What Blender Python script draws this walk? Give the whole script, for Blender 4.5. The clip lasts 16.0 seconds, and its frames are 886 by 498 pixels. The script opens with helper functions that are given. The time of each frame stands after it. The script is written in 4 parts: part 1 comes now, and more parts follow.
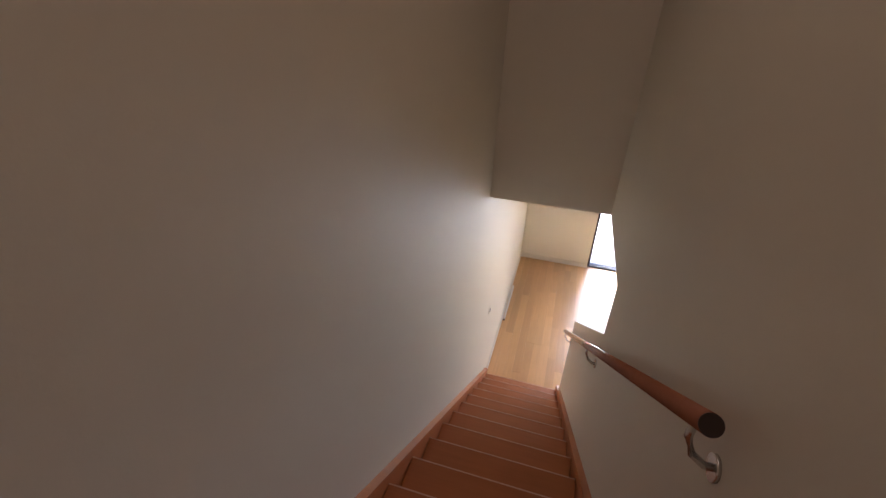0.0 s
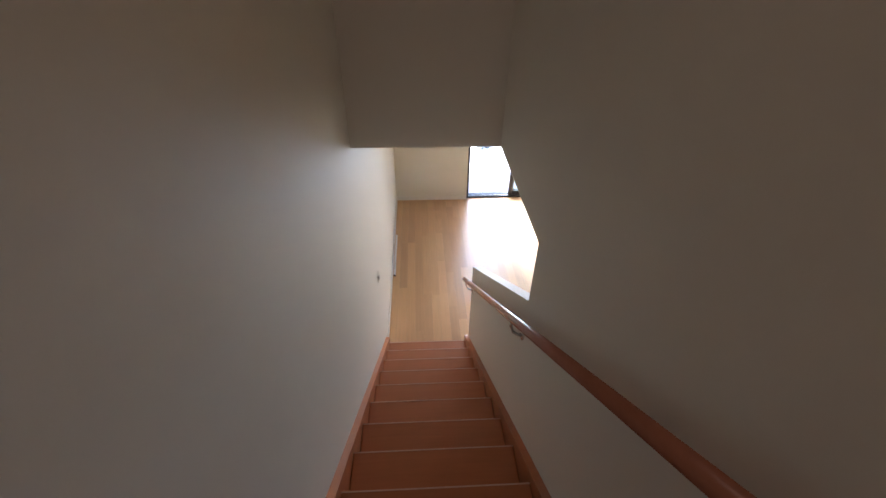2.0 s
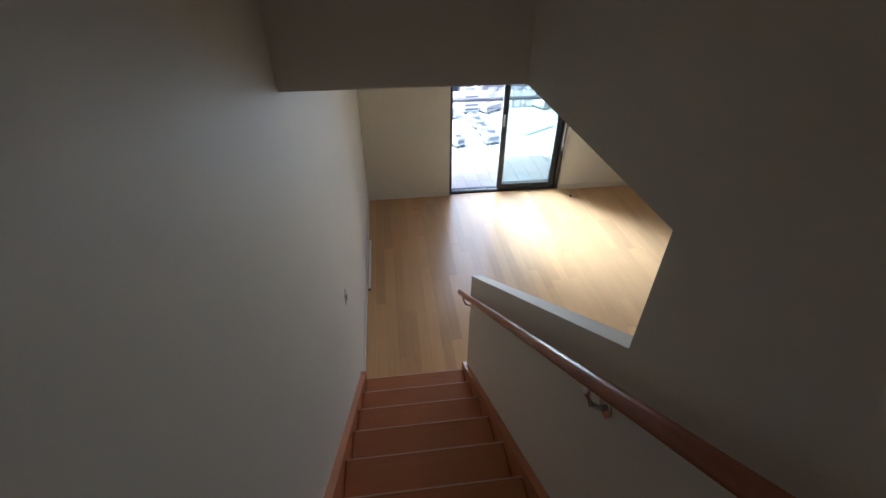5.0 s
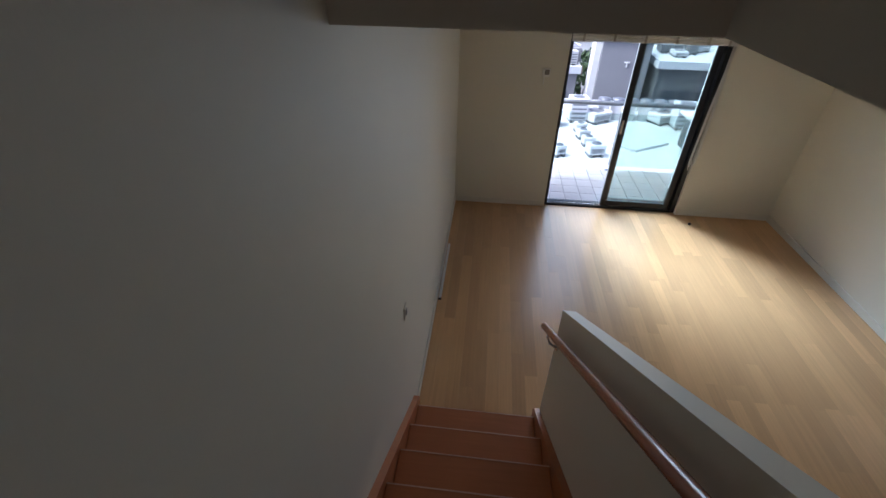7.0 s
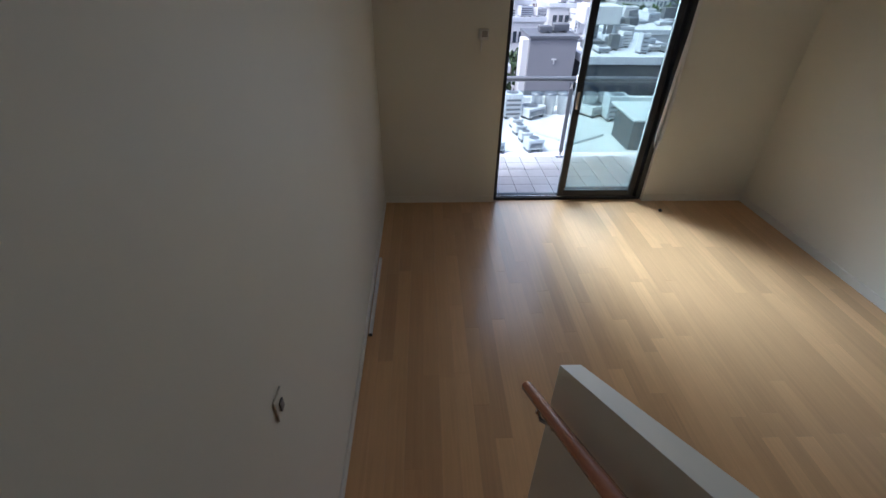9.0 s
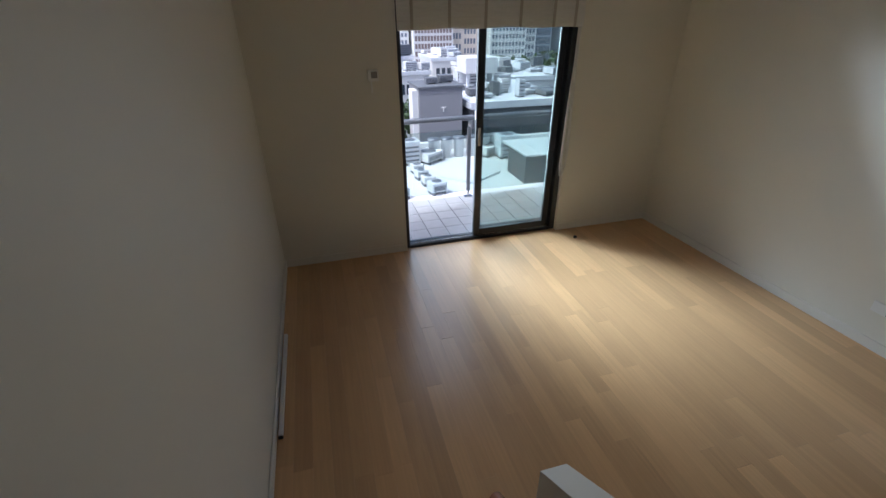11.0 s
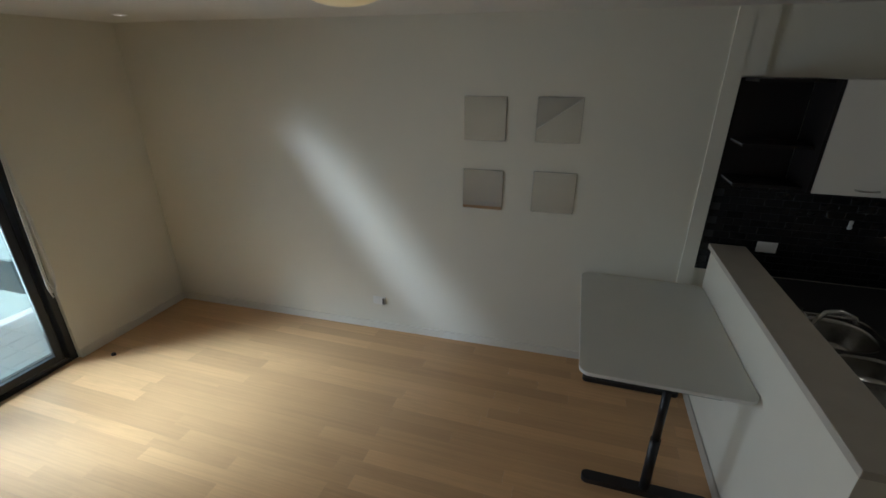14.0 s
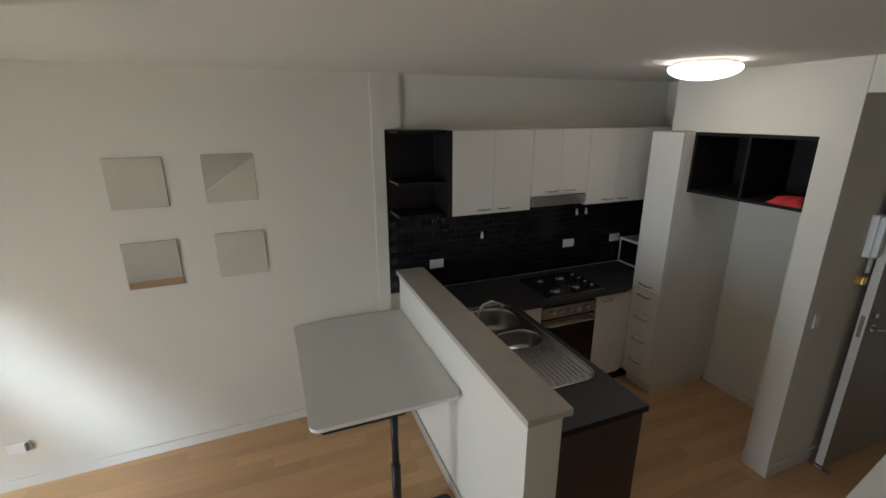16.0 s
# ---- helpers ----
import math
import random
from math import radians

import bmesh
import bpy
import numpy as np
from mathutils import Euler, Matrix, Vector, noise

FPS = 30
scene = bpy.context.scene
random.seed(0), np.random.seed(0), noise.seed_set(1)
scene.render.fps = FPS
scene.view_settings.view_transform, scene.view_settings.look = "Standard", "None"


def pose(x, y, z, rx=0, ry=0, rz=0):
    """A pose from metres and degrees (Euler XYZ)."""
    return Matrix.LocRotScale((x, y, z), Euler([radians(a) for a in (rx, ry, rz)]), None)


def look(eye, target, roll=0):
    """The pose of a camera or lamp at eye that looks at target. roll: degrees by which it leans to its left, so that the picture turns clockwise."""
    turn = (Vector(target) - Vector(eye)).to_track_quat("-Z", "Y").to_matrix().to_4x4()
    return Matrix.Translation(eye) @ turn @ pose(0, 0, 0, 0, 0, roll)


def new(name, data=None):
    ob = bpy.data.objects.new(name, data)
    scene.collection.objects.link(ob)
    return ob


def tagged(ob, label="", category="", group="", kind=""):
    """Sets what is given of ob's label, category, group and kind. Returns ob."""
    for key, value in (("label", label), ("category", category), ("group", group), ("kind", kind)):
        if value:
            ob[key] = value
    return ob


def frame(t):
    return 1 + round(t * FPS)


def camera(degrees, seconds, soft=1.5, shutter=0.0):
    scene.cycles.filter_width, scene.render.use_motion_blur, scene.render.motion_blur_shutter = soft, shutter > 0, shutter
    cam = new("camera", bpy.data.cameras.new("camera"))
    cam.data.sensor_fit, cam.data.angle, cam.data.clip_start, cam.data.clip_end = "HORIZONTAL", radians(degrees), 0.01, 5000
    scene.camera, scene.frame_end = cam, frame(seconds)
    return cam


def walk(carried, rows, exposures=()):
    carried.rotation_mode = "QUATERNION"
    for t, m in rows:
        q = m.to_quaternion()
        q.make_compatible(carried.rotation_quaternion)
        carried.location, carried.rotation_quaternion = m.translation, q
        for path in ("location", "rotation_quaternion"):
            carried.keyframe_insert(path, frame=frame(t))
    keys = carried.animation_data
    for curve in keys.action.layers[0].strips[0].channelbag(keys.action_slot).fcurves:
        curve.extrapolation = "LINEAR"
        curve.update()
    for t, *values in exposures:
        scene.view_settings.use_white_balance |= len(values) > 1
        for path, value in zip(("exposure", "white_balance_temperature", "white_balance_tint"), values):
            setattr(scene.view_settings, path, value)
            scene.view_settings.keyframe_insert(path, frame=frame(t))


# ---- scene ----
cam = camera(90.6, 16.0)
PATH = [
    (0, (0.473, -3.592, 3.696), (0.004, -1.905, 2.729), 2.6),
    (0.5, (0.443, -3.419, 3.633), (0.203, -1.733, 2.585), 2.0),
    (1, (0.4, -3.237, 3.577), (0.299, -1.597, 2.436), 1.7),
    (1.5, (0.362, -3.098, 3.542), (0.385, -1.474, 2.374), 1.2),
    (2, (0.372, -2.946, 3.499), (0.47, -1.341, 2.31), 0.8),
    (2.5, (0.364, -2.816, 3.408), (0.493, -1.211, 2.22), 0.6),
    (3, (0.359, -2.674, 3.313), (0.542, -1.073, 2.128), 0.2),
    (5.5, (0.345, -2.065, 2.879), (0.549, -0.453, 1.712), 0.2),
    (6, (0.395, -1.954, 2.84), (0.452, -0.328, 1.676), 0.7),
    (6.5, (0.397, -1.88, 2.796), (0.202, -0.261, 1.638), 1.2),
    (7, (0.362, -1.722, 2.684), (0.194, -0.102, 1.523), 0.9),
    (7.5, (0.384, -1.536, 2.582), (0.385, 0.088, 1.414), 0.4),
    (8, (0.398, -1.322, 2.439), (0.456, 0.3, 1.271), 0.7),
    (10.5, (0.438, -0.487, 1.932), (0.664, 1.227, 0.925), -0.1),
    (11, (0.45, -0.509, 1.99), (0.919, 1.185, 1.036), -0.5),
    (11.5, (0.47, -0.531, 2.038), (1.186, 1.104, 1.137), -0.8),
    (12, (0.551, -0.499, 2.162), (1.493, 1.025, 1.272), -0.7),
    (12.5, (0.57, -0.459, 2.213), (1.783, 0.876, 1.349), -0.2),
    (13, (0.598, -0.475, 2.215), (2.068, 0.594, 1.379), 0.0),
    (13.5, (0.653, -0.511, 2.225), (2.291, 0.293, 1.405), 0.2),
    (14, (0.669, -0.599, 2.226), (2.432, -0.065, 1.445), -0.0),
    (14.5, (0.683, -0.6, 2.221), (2.535, -0.381, 1.499), 0.2),
    (15, (0.686, -0.647, 2.227), (2.574, -0.808, 1.586), -0.1),
    (15.5, (0.706, -0.685, 2.245), (2.551, -1.181, 1.654), -0.2),
    (16, (0.723, -0.686, 2.254), (2.5, -1.391, 1.667), -0.1),
]
EXPOSURES = [(0.0, 3.75, 5850, 23), (1.0, 3.6, 5650, 22), (2.0, 3.45, 5400, 18), (3.0, 3.15, 5300, 14), (5.5, 2.05, 5220, 13), (7.0, 1.6, 5220, 13), (8.0, 1.45, 5220, 13),
             (11.0, 1.15, 5350, 12), (12.0, 1.15, 5400, 11), (13.0, 0.95, 5400, 10), (13.5, 1.0, 5400, 9), (14.5, 1.7, 5400, 8), (15.0, 2.0, 5450, 9), (15.5, 2.3, 5550, 10),
             (16.0, 2.45, 5600, 12)]
walk(cam, [(t, look(eye, target, roll)) for t, eye, target, roll in PATH], EXPOSURES)

# ---- sky, sun, exposure ----
SUN_AZ = math.atan2(-1.0, -0.38)         # the sun stands high to the side, a little behind the balcony wall
SUN_EL = radians(60)
world = bpy.data.worlds.new("world")
scene.world = world
world.use_nodes = True
wn = world.node_tree
sky = wn.nodes.new("ShaderNodeTexSky")
sky.sky_type = "NISHITA"
sky.sun_disc = False
sky.sun_elevation = SUN_EL
sky.sun_rotation = SUN_AZ
sky.dust_density = 5.0
sky.air_density = 0.5
sky.ozone_density = 0.3
wn.nodes["Background"].inputs["Strength"].default_value = 0.15
wn.links.new(sky.outputs["Color"], wn.nodes["Background"].inputs["Color"])
sun_dir = Vector((-1.0, -0.38, math.tan(SUN_EL) * math.hypot(1.0, 0.38)))
sun = new("sun", bpy.data.lights.new("sun", "SUN"))
sun.data.energy = 1.1
sun.data.angle = radians(2.0)
sun.data.color = (1.0, 1.0, 0.95)
sun.matrix_world = look(sun_dir * 60, (0, 0, 0))

# daylight that the sky sends in through the balcony door
fill = new("window_daylight", bpy.data.lights.new("window_daylight", "AREA"))
fill.data.shape = "RECTANGLE"
fill.data.size, fill.data.size_y = 1.5, 1.8
fill.data.energy = 6.2
fill.data.spread = radians(100)
fill.data.color = (0.94, 0.975, 0.945)
fill.matrix_world = look((1.87, 3.34, 1.05), (2.3, 0.2, 0.74))

# haze: added slit lamp inside the door, shaped to draw the slanting wall streak
haze = new("wall_streak_lamp", bpy.data.lights.new("wall_streak_lamp", "AREA"))
haze.data.shape = "ELLIPSE"
haze.data.size, haze.data.size_y = 2.2, 0.11
haze.data.energy = 0.30
haze.data.spread = radians(11)
haze.data.color = (0.90, 0.98, 1.0)
haze.matrix_world = look((2.15, 2.86, 0.85), (3.77, 0.80, 0.80), -66.0)

# unseen lamp added outside, aimed steeply through the open door to light the floor
steep = new("floor_pool_lamp", bpy.data.lights.new("floor_pool_lamp", "AREA"))
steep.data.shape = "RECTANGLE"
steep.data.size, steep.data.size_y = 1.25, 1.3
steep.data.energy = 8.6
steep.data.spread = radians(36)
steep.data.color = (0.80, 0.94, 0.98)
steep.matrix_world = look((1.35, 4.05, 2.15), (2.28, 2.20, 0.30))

# unseen warm lamp added under the upper ceiling to brighten the stairwell
upstairs = new("stairwell_fill_lamp", bpy.data.lights.new("stairwell_fill_lamp", "AREA"))
upstairs.data.shape = "RECTANGLE"
upstairs.data.size, upstairs.data.size_y = 0.7, 1.8
upstairs.data.energy = 0.4
upstairs.data.color = (1.0, 0.72, 0.52)
upstairs.matrix_world = look((0.42, -2.9, 5.2), (0.42, -2.9, 3.0))

# ---- plan, in metres ----
XR = 3.70          # wall with the mirrors
XK = 3.85          # kitchen wall
YW = 3.10          # wall with the balcony door
CEIL = 2.525
XS = 0.82          # stair side of the balustrade wall
XO = 0.885         # room side of it
RISE, GO = 0.19, 0.2635
N_STEPS = 15
YB = -0.70         # bulkhead over the stairs
YV = -1.605         # end of the opening beside the stairs
TOP_Y = -GO * (N_STEPS - 1)
UPPER = RISE * N_STEPS
DX0, DX1 = 1.10, 2.65   # balcony door opening


# ---- materials ----
def mat(name, color, rough=0.5, metal=0.0, var=0.08, scale=6.0, bump=0.02, bump_scale=90.0, stretch=(1, 1, 1),
        spec=0.5, per_object=0.0, coat=0.0, grain=0.0, grain_stretch=(60, 2.5, 60), bump_d=0.002):
    """Two scales of colour change, fine relief and uneven gloss on one base colour."""
    m = bpy.data.materials.new(name)
    m.use_nodes = True
    nt = m.node_tree
    b = nt.nodes["Principled BSDF"]
    co = nt.nodes.new("ShaderNodeTexCoord")
    mp = nt.nodes.new("ShaderNodeMapping")
    mp.inputs["Scale"].default_value = stretch
    nt.links.new(co.outputs["Object"], mp.inputs["Vector"])
    n1 = nt.nodes.new("ShaderNodeTexNoise")
    n1.inputs["Scale"].default_value = scale
    n1.inputs["Detail"].default_value = 5
    nt.links.new(mp.outputs["Vector"], n1.inputs["Vector"])
    n2 = nt.nodes.new("ShaderNodeTexNoise")
    n2.inputs["Scale"].default_value = bump_scale
    n2.inputs["Detail"].default_value = 3
    nt.links.new(mp.outputs["Vector"], n2.inputs["Vector"])
    # brightness factor = 1 + var * (noise - .5) + per object + grain
    ma = nt.nodes.new("ShaderNodeMath")
    ma.operation = "MULTIPLY_ADD"
    nt.links.new(n1.outputs["Fac"], ma.inputs[0])
    ma.inputs[1].default_value = 2 * var
    ma.inputs[2].default_value = 1 - var
    last = ma
    if per_object:
        oi = nt.nodes.new("ShaderNodeObjectInfo")
        mo = nt.nodes.new("ShaderNodeMath")
        mo.operation = "MULTIPLY_ADD"
        nt.links.new(oi.outputs["Random"], mo.inputs[0])
        mo.inputs[1].default_value = 2 * per_object
        mo.inputs[2].default_value = 1 - per_object
        mm = nt.nodes.new("ShaderNodeMath")
        mm.operation = "MULTIPLY"
        nt.links.new(last.outputs[0], mm.inputs[0])
        nt.links.new(mo.outputs[0], mm.inputs[1])
        last = mm
    if grain:
        gm = nt.nodes.new("ShaderNodeMapping")
        gm.inputs["Scale"].default_value = grain_stretch
        nt.links.new(co.outputs["Object"], gm.inputs["Vector"])
        if per_object:
            ad = nt.nodes.new("ShaderNodeVectorMath")
            ad.operation = "ADD"
            nt.links.new(gm.outputs["Vector"], ad.inputs[0])
            sc = nt.nodes.new("ShaderNodeMath")
            sc.operation = "MULTIPLY"
            nt.links.new(oi.outputs["Random"], sc.inputs[0])
            sc.inputs[1].default_value = 90
            nt.links.new(sc.outputs[0], ad.inputs[1])
        gn = nt.nodes.new("ShaderNodeTexNoise")
        gn.inputs["Scale"].default_value = 1.0
        gn.inputs["Detail"].default_value = 6
        gn.inputs["Distortion"].default_value = 0.6
        nt.links.new((ad if per_object else gm).outputs["Vector"], gn.inputs["Vector"])
        mg = nt.nodes.new("ShaderNodeMath")
        mg.operation = "MULTIPLY_ADD"
        nt.links.new(gn.outputs["Fac"], mg.inputs[0])
        mg.inputs[1].default_value = 2 * grain
        mg.inputs[2].default_value = 1 - grain
        mm = nt.nodes.new("ShaderNodeMath")
        mm.operation = "MULTIPLY"
        nt.links.new(last.outputs[0], mm.inputs[0])
        nt.links.new(mg.outputs[0], mm.inputs[1])
        last = mm
    mix = nt.nodes.new("ShaderNodeVectorMath")
    mix.operation = "SCALE"
    mix.inputs[0].default_value = color
    nt.links.new(last.outputs[0], mix.inputs["Scale"])
    nt.links.new(mix.outputs[0], b.inputs["Base Color"])
    rr = nt.nodes.new("ShaderNodeMath")
    rr.operation = "MULTIPLY_ADD"
    nt.links.new(n1.outputs["Fac"], rr.inputs[0])
    rr.inputs[1].default_value = 0.16 * rough
    rr.inputs[2].default_value = 0.92 * rough
    nt.links.new(rr.outputs[0], b.inputs["Roughness"])
    b.inputs["Metallic"].default_value = metal
    b.inputs["Specular IOR Level"].default_value = spec
    b.inputs["Coat Weight"].default_value = coat
    if bump:
        bp = nt.nodes.new("ShaderNodeBump")
        bp.inputs["Strength"].default_value = bump
        bp.inputs["Distance"].default_value = bump_d
        nt.links.new(n2.outputs["Fac"], bp.inputs["Height"])
        nt.links.new(bp.outputs["Normal"], b.inputs["Normal"])
    return m


def glass_mat(name, color, rough=0.0, through_part=0.9):
    """Thin pane: mostly clear, with a real reflection on top."""
    m = bpy.data.materials.new(name)
    m.use_nodes = True
    nt = m.node_tree
    nt.nodes.remove(nt.nodes["Principled BSDF"])
    out = nt.nodes["Material Output"]
    tr = nt.nodes.new("ShaderNodeBsdfTransparent")
    tr.inputs["Color"].default_value = (*color, 1)
    gl = nt.nodes.new("ShaderNodeBsdfGlossy")
    gl.inputs["Roughness"].default_value = rough
    fr = nt.nodes.new("ShaderNodeFresnel")
    fr.inputs["IOR"].default_value = 1.45
    mx = nt.nodes.new("ShaderNodeMixShader")
    nt.links.new(fr.outputs["Fac"], mx.inputs["Fac"])
    nt.links.new(tr.outputs[0], mx.inputs[1])
    nt.links.new(gl.outputs[0], mx.inputs[2])
    nt.links.new(mx.outputs[0], out.inputs["Surface"])
    return m


def glow_mat(name, color, strength, base=(0.8, 0.8, 0.8)):
    m = bpy.data.materials.new(name)
    m.use_nodes = True
    b = m.node_tree.nodes["Principled BSDF"]
    b.inputs["Base Color"].default_value = (*base, 1)
    b.inputs["Emission Color"].default_value = (*color, 1)
    b.inputs["Emission Strength"].default_value = strength
    b.inputs["Roughness"].default_value = 0.35
    return m


PLASTER = mat("cream_wall_paint", (0.72, 0.69, 0.60), 0.62, spec=0.4, var=0.035, scale=1.6, bump=0.10, bump_scale=160)
CEILING = mat("white_ceiling_paint", (0.68, 0.65, 0.59), 0.8, var=0.03, scale=1.2, bump=0.06, bump_scale=140)
SKIRT = mat("white_gloss_paint", (0.72, 0.69, 0.62), 0.35, var=0.04, scale=5, bump=0.03)
OAK = mat("oiled_oak_plank", (0.57, 0.345, 0.165), 0.28, var=0.10, scale=3.0, bump=0.05, bump_scale=220,
          per_object=0.12, grain=0.16, grain_stretch=(70, 2.2, 70), spec=0.5)
OAK_BED = mat("dark_plank_joint", (0.30, 0.20, 0.115), 0.7, var=0.1)
STAIRWOOD = mat("red_stained_stair_timber", (0.43, 0.16, 0.060), 0.38, var=0.12, scale=4, bump=0.05, bump_scale=200,
                per_object=0.06, grain=0.14, grain_stretch=(3, 50, 50), spec=0.45)
RAILWOOD = mat("red_brown_handrail_timber", (0.33, 0.125, 0.065), 0.26, var=0.12, scale=6, bump=0.03, grain=0.12,
               grain_stretch=(40, 4, 40))
CHROME = mat("brushed_metal", (0.62, 0.61, 0.59), 0.25, metal=1.0, var=0.05, bump=0.01)
STEEL = mat("stainless_steel", (0.46, 0.45, 0.43), 0.24, metal=1.0, var=0.06, scale=20, bump=0.02, bump_scale=300)
DARKFRAME = mat("black_powder_coat", (0.018, 0.019, 0.021), 0.4, var=0.15, scale=12, bump=0.03)
BLIND = mat("white_bamboo_weave", (0.68, 0.67, 0.635), 0.75, var=0.07, scale=14, bump=0.5, bump_scale=120,
            stretch=(1, 1, 5), grain=0.10, grain_stretch=(4, 4, 240))
BLINDTAPE = mat("beige_blind_tape", (0.42, 0.39, 0.34), 0.85, var=0.08, bump=0.2)
CORD = mat("white_cord", (0.70, 0.69, 0.66), 0.7, var=0.04)
WHITEPL = mat("white_plastic", (0.78, 0.77, 0.74), 0.35, var=0.03, bump=0.01)
GREYPL = mat("grey_plastic", (0.22, 0.21, 0.20), 0.4, var=0.05, bump=0.01)
BLACKPL = mat("black_plastic", (0.015, 0.015, 0.016), 0.35, var=0.1, bump=0.02)
CABWHITE = mat("white_melamine", (0.76, 0.73, 0.67), 0.38, var=0.025, scale=3, bump=0.01)
CABBROWN = mat("dark_brown_laminate", (0.042, 0.028, 0.024), 0.45, var=0.15, scale=5, bump=0.03, grain=0.12, grain_stretch=(4, 4, 60))
CABBLACK = mat("black_brown_laminate", (0.012, 0.0095, 0.009), 0.55, spec=0.25, var=0.2, scale=5, bump=0.03, grain=0.15,
               grain_stretch=(4, 4, 60))
BENCH = mat("charcoal_laminate", (0.035, 0.034, 0.036), 0.42, var=0.22, scale=40, bump=0.06, bump_scale=300)
CAPSTONE = mat("taupe_laminate_cap", (0.47, 0.43, 0.37), 0.45, var=0.12, scale=9, bump=0.04, bump_scale=200)
TILE = mat("black_glazed_tile", (0.010, 0.010, 0.011), 0.22, spec=0.35, var=0.2, scale=30, bump=0.03, per_object=0.2)
GROUT = mat("dark_grout", (0.03, 0.03, 0.03), 0.9, var=0.1)
BLACKGLASS = mat("black_glass_panel", (0.008, 0.008, 0.009), 0.08, var=0.05, bump=0.0)
ENAMEL = mat("black_enamel", (0.012, 0.012, 0.013), 0.22, var=0.1)
TABLETOP = mat("pale_grey_tabletop", (0.66, 0.65, 0.60), 0.48, var=0.03, scale=4, bump=0.02)
TABLELEG = mat("black_table_steel", (0.016, 0.016, 0.018), 0.35, var=0.1, bump=0.03)
RED = mat("red_cloth", (0.60, 0.035, 0.04), 0.8, var=0.12, scale=20, bump=0.3)
BRASS = mat("brass", (0.65, 0.42, 0.12), 0.3, metal=1.0, var=0.08)
MIRROR = mat("mirror_silver", (0.90, 0.91, 0.90), 0.012, metal=1.0, var=0.005, bump=0.0)
GLASS = glass_mat("clear_glass", (0.94, 0.97, 0.96))
GREENGLASS = glass_mat("green_tinted_glass", (0.84, 0.90, 0.88))
BALGLASS = glass_mat("balustrade_glass", (0.84, 0.90, 0.89))
DARKGLASS = mat("dark_transom_glass", (0.030, 0.036, 0.042), 0.12, var=0.05, bump=0.0)
PAVER = mat("grey_paver", (0.47, 0.46, 0.455), 0.8, var=0.1, scale=12, bump=0.25, bump_scale=140, per_object=0.06)
PAVEBED = mat("dark_paver_joint", (0.43, 0.425, 0.42), 0.9, var=0.1)
ALUMI = mat("grey_painted_aluminium", (0.17, 0.175, 0.19), 0.4, metal=0.3, var=0.06)
ROOFWHITE = mat("white_roof_membrane", (0.62, 0.61, 0.595), 0.8, var=0.12, scale=0.5, bump=0.2, bump_scale=10)
ROOFGREY = mat("grey_roof_unit", (0.58, 0.59, 0.60), 0.55, var=0.15, scale=2, bump=0.05)
ROOFDARK = mat("dark_roof_unit", (0.13, 0.135, 0.14), 0.6, var=0.2, scale=2, bump=0.05)
CONC = mat("grey_concrete", (0.23, 0.225, 0.23), 0.85, var=0.16, scale=0.25, bump=0.2, bump_scale=6)
CONC2 = mat("dark_concrete", (0.10, 0.105, 0.11), 0.85, var=0.18, scale=0.3, bump=0.2, bump_scale=6)
TOWERA = mat("cream_tower_render", (0.62, 0.55, 0.46), 0.85, var=0.1, scale=0.1, bump=0.0)
TOWERB = mat("pale_tower_render", (0.66, 0.65, 0.62), 0.85, var=0.1, scale=0.1, bump=0.0)
TOWERC = mat("brick_tower", (0.42, 0.33, 0.28), 0.85, var=0.1, scale=0.1, bump=0.0)
TOWERD = mat("blue_grey_tower", (0.36, 0.40, 0.44), 0.5, var=0.1, scale=0.1, bump=0.0)
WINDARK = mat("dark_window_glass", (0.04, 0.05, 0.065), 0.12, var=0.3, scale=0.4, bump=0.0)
# window glass of far towers, with the haze of distance mixed into its colour
HAZEWIN = mat("haze_paled_window_glass", (0.17, 0.19, 0.22), 0.25, var=0.3, scale=0.4, bump=0.0)
BROWNWIN = mat("brown_window_bay", (0.20, 0.155, 0.14), 0.3, var=0.3, scale=0.4, bump=0.0)
LEAF = mat("tree_leaves", (0.045, 0.075, 0.025), 0.7, var=0.4, scale=1.2, bump=0.2)
BARK = mat("tree_bark", (0.10, 0.075, 0.055), 0.9, var=0.2)
STREET = mat("city_ground", (0.16, 0.16, 0.16), 0.9, var=0.3, scale=0.05, bump=0.0)
LAMPON = glow_mat("lit_opal_glass", (1.0, 0.87, 0.68), 1.2)
LAMPWARM = glow_mat("amber_glass", (1.0, 0.70, 0.28), 0.07, (0.72, 0.60, 0.36))
DOORPAINT = mat("taupe_door_paint", (0.32, 0.285, 0.24), 0.45, var=0.05, scale=3, bump=0.03)


# ---- builders ----
def bm_box(bm, x0, x1, y0, y1, z0, z1, bevel=0.0, seg=1):
    v = [bm.verts.new(p) for p in ((x0, y0, z0), (x1, y0, z0), (x1, y1, z0), (x0, y1, z0),
                                   (x0, y0, z1), (x1, y0, z1), (x1, y1, z1), (x0, y1, z1))]
    f = [bm.faces.new([v[i] for i in q]) for q in ((3, 2, 1, 0), (4, 5, 6, 7), (0, 1, 5, 4), (1, 2, 6, 5),
                                                   (2, 3, 7, 6), (3, 0, 4, 7))]
    if bevel:
        e = list({ed for fa in f for ed in fa.edges})
        bmesh.ops.bevel(bm, geom=e, offset=bevel, segments=seg, profile=0.6, affect="EDGES")
    return bm


def boxm(x0, x1, y0, y1, z0, z1, bevel=0.0, seg=1):
    return bm_box(bmesh.new(), x0, x1, y0, y1, z0, z1, bevel, seg)


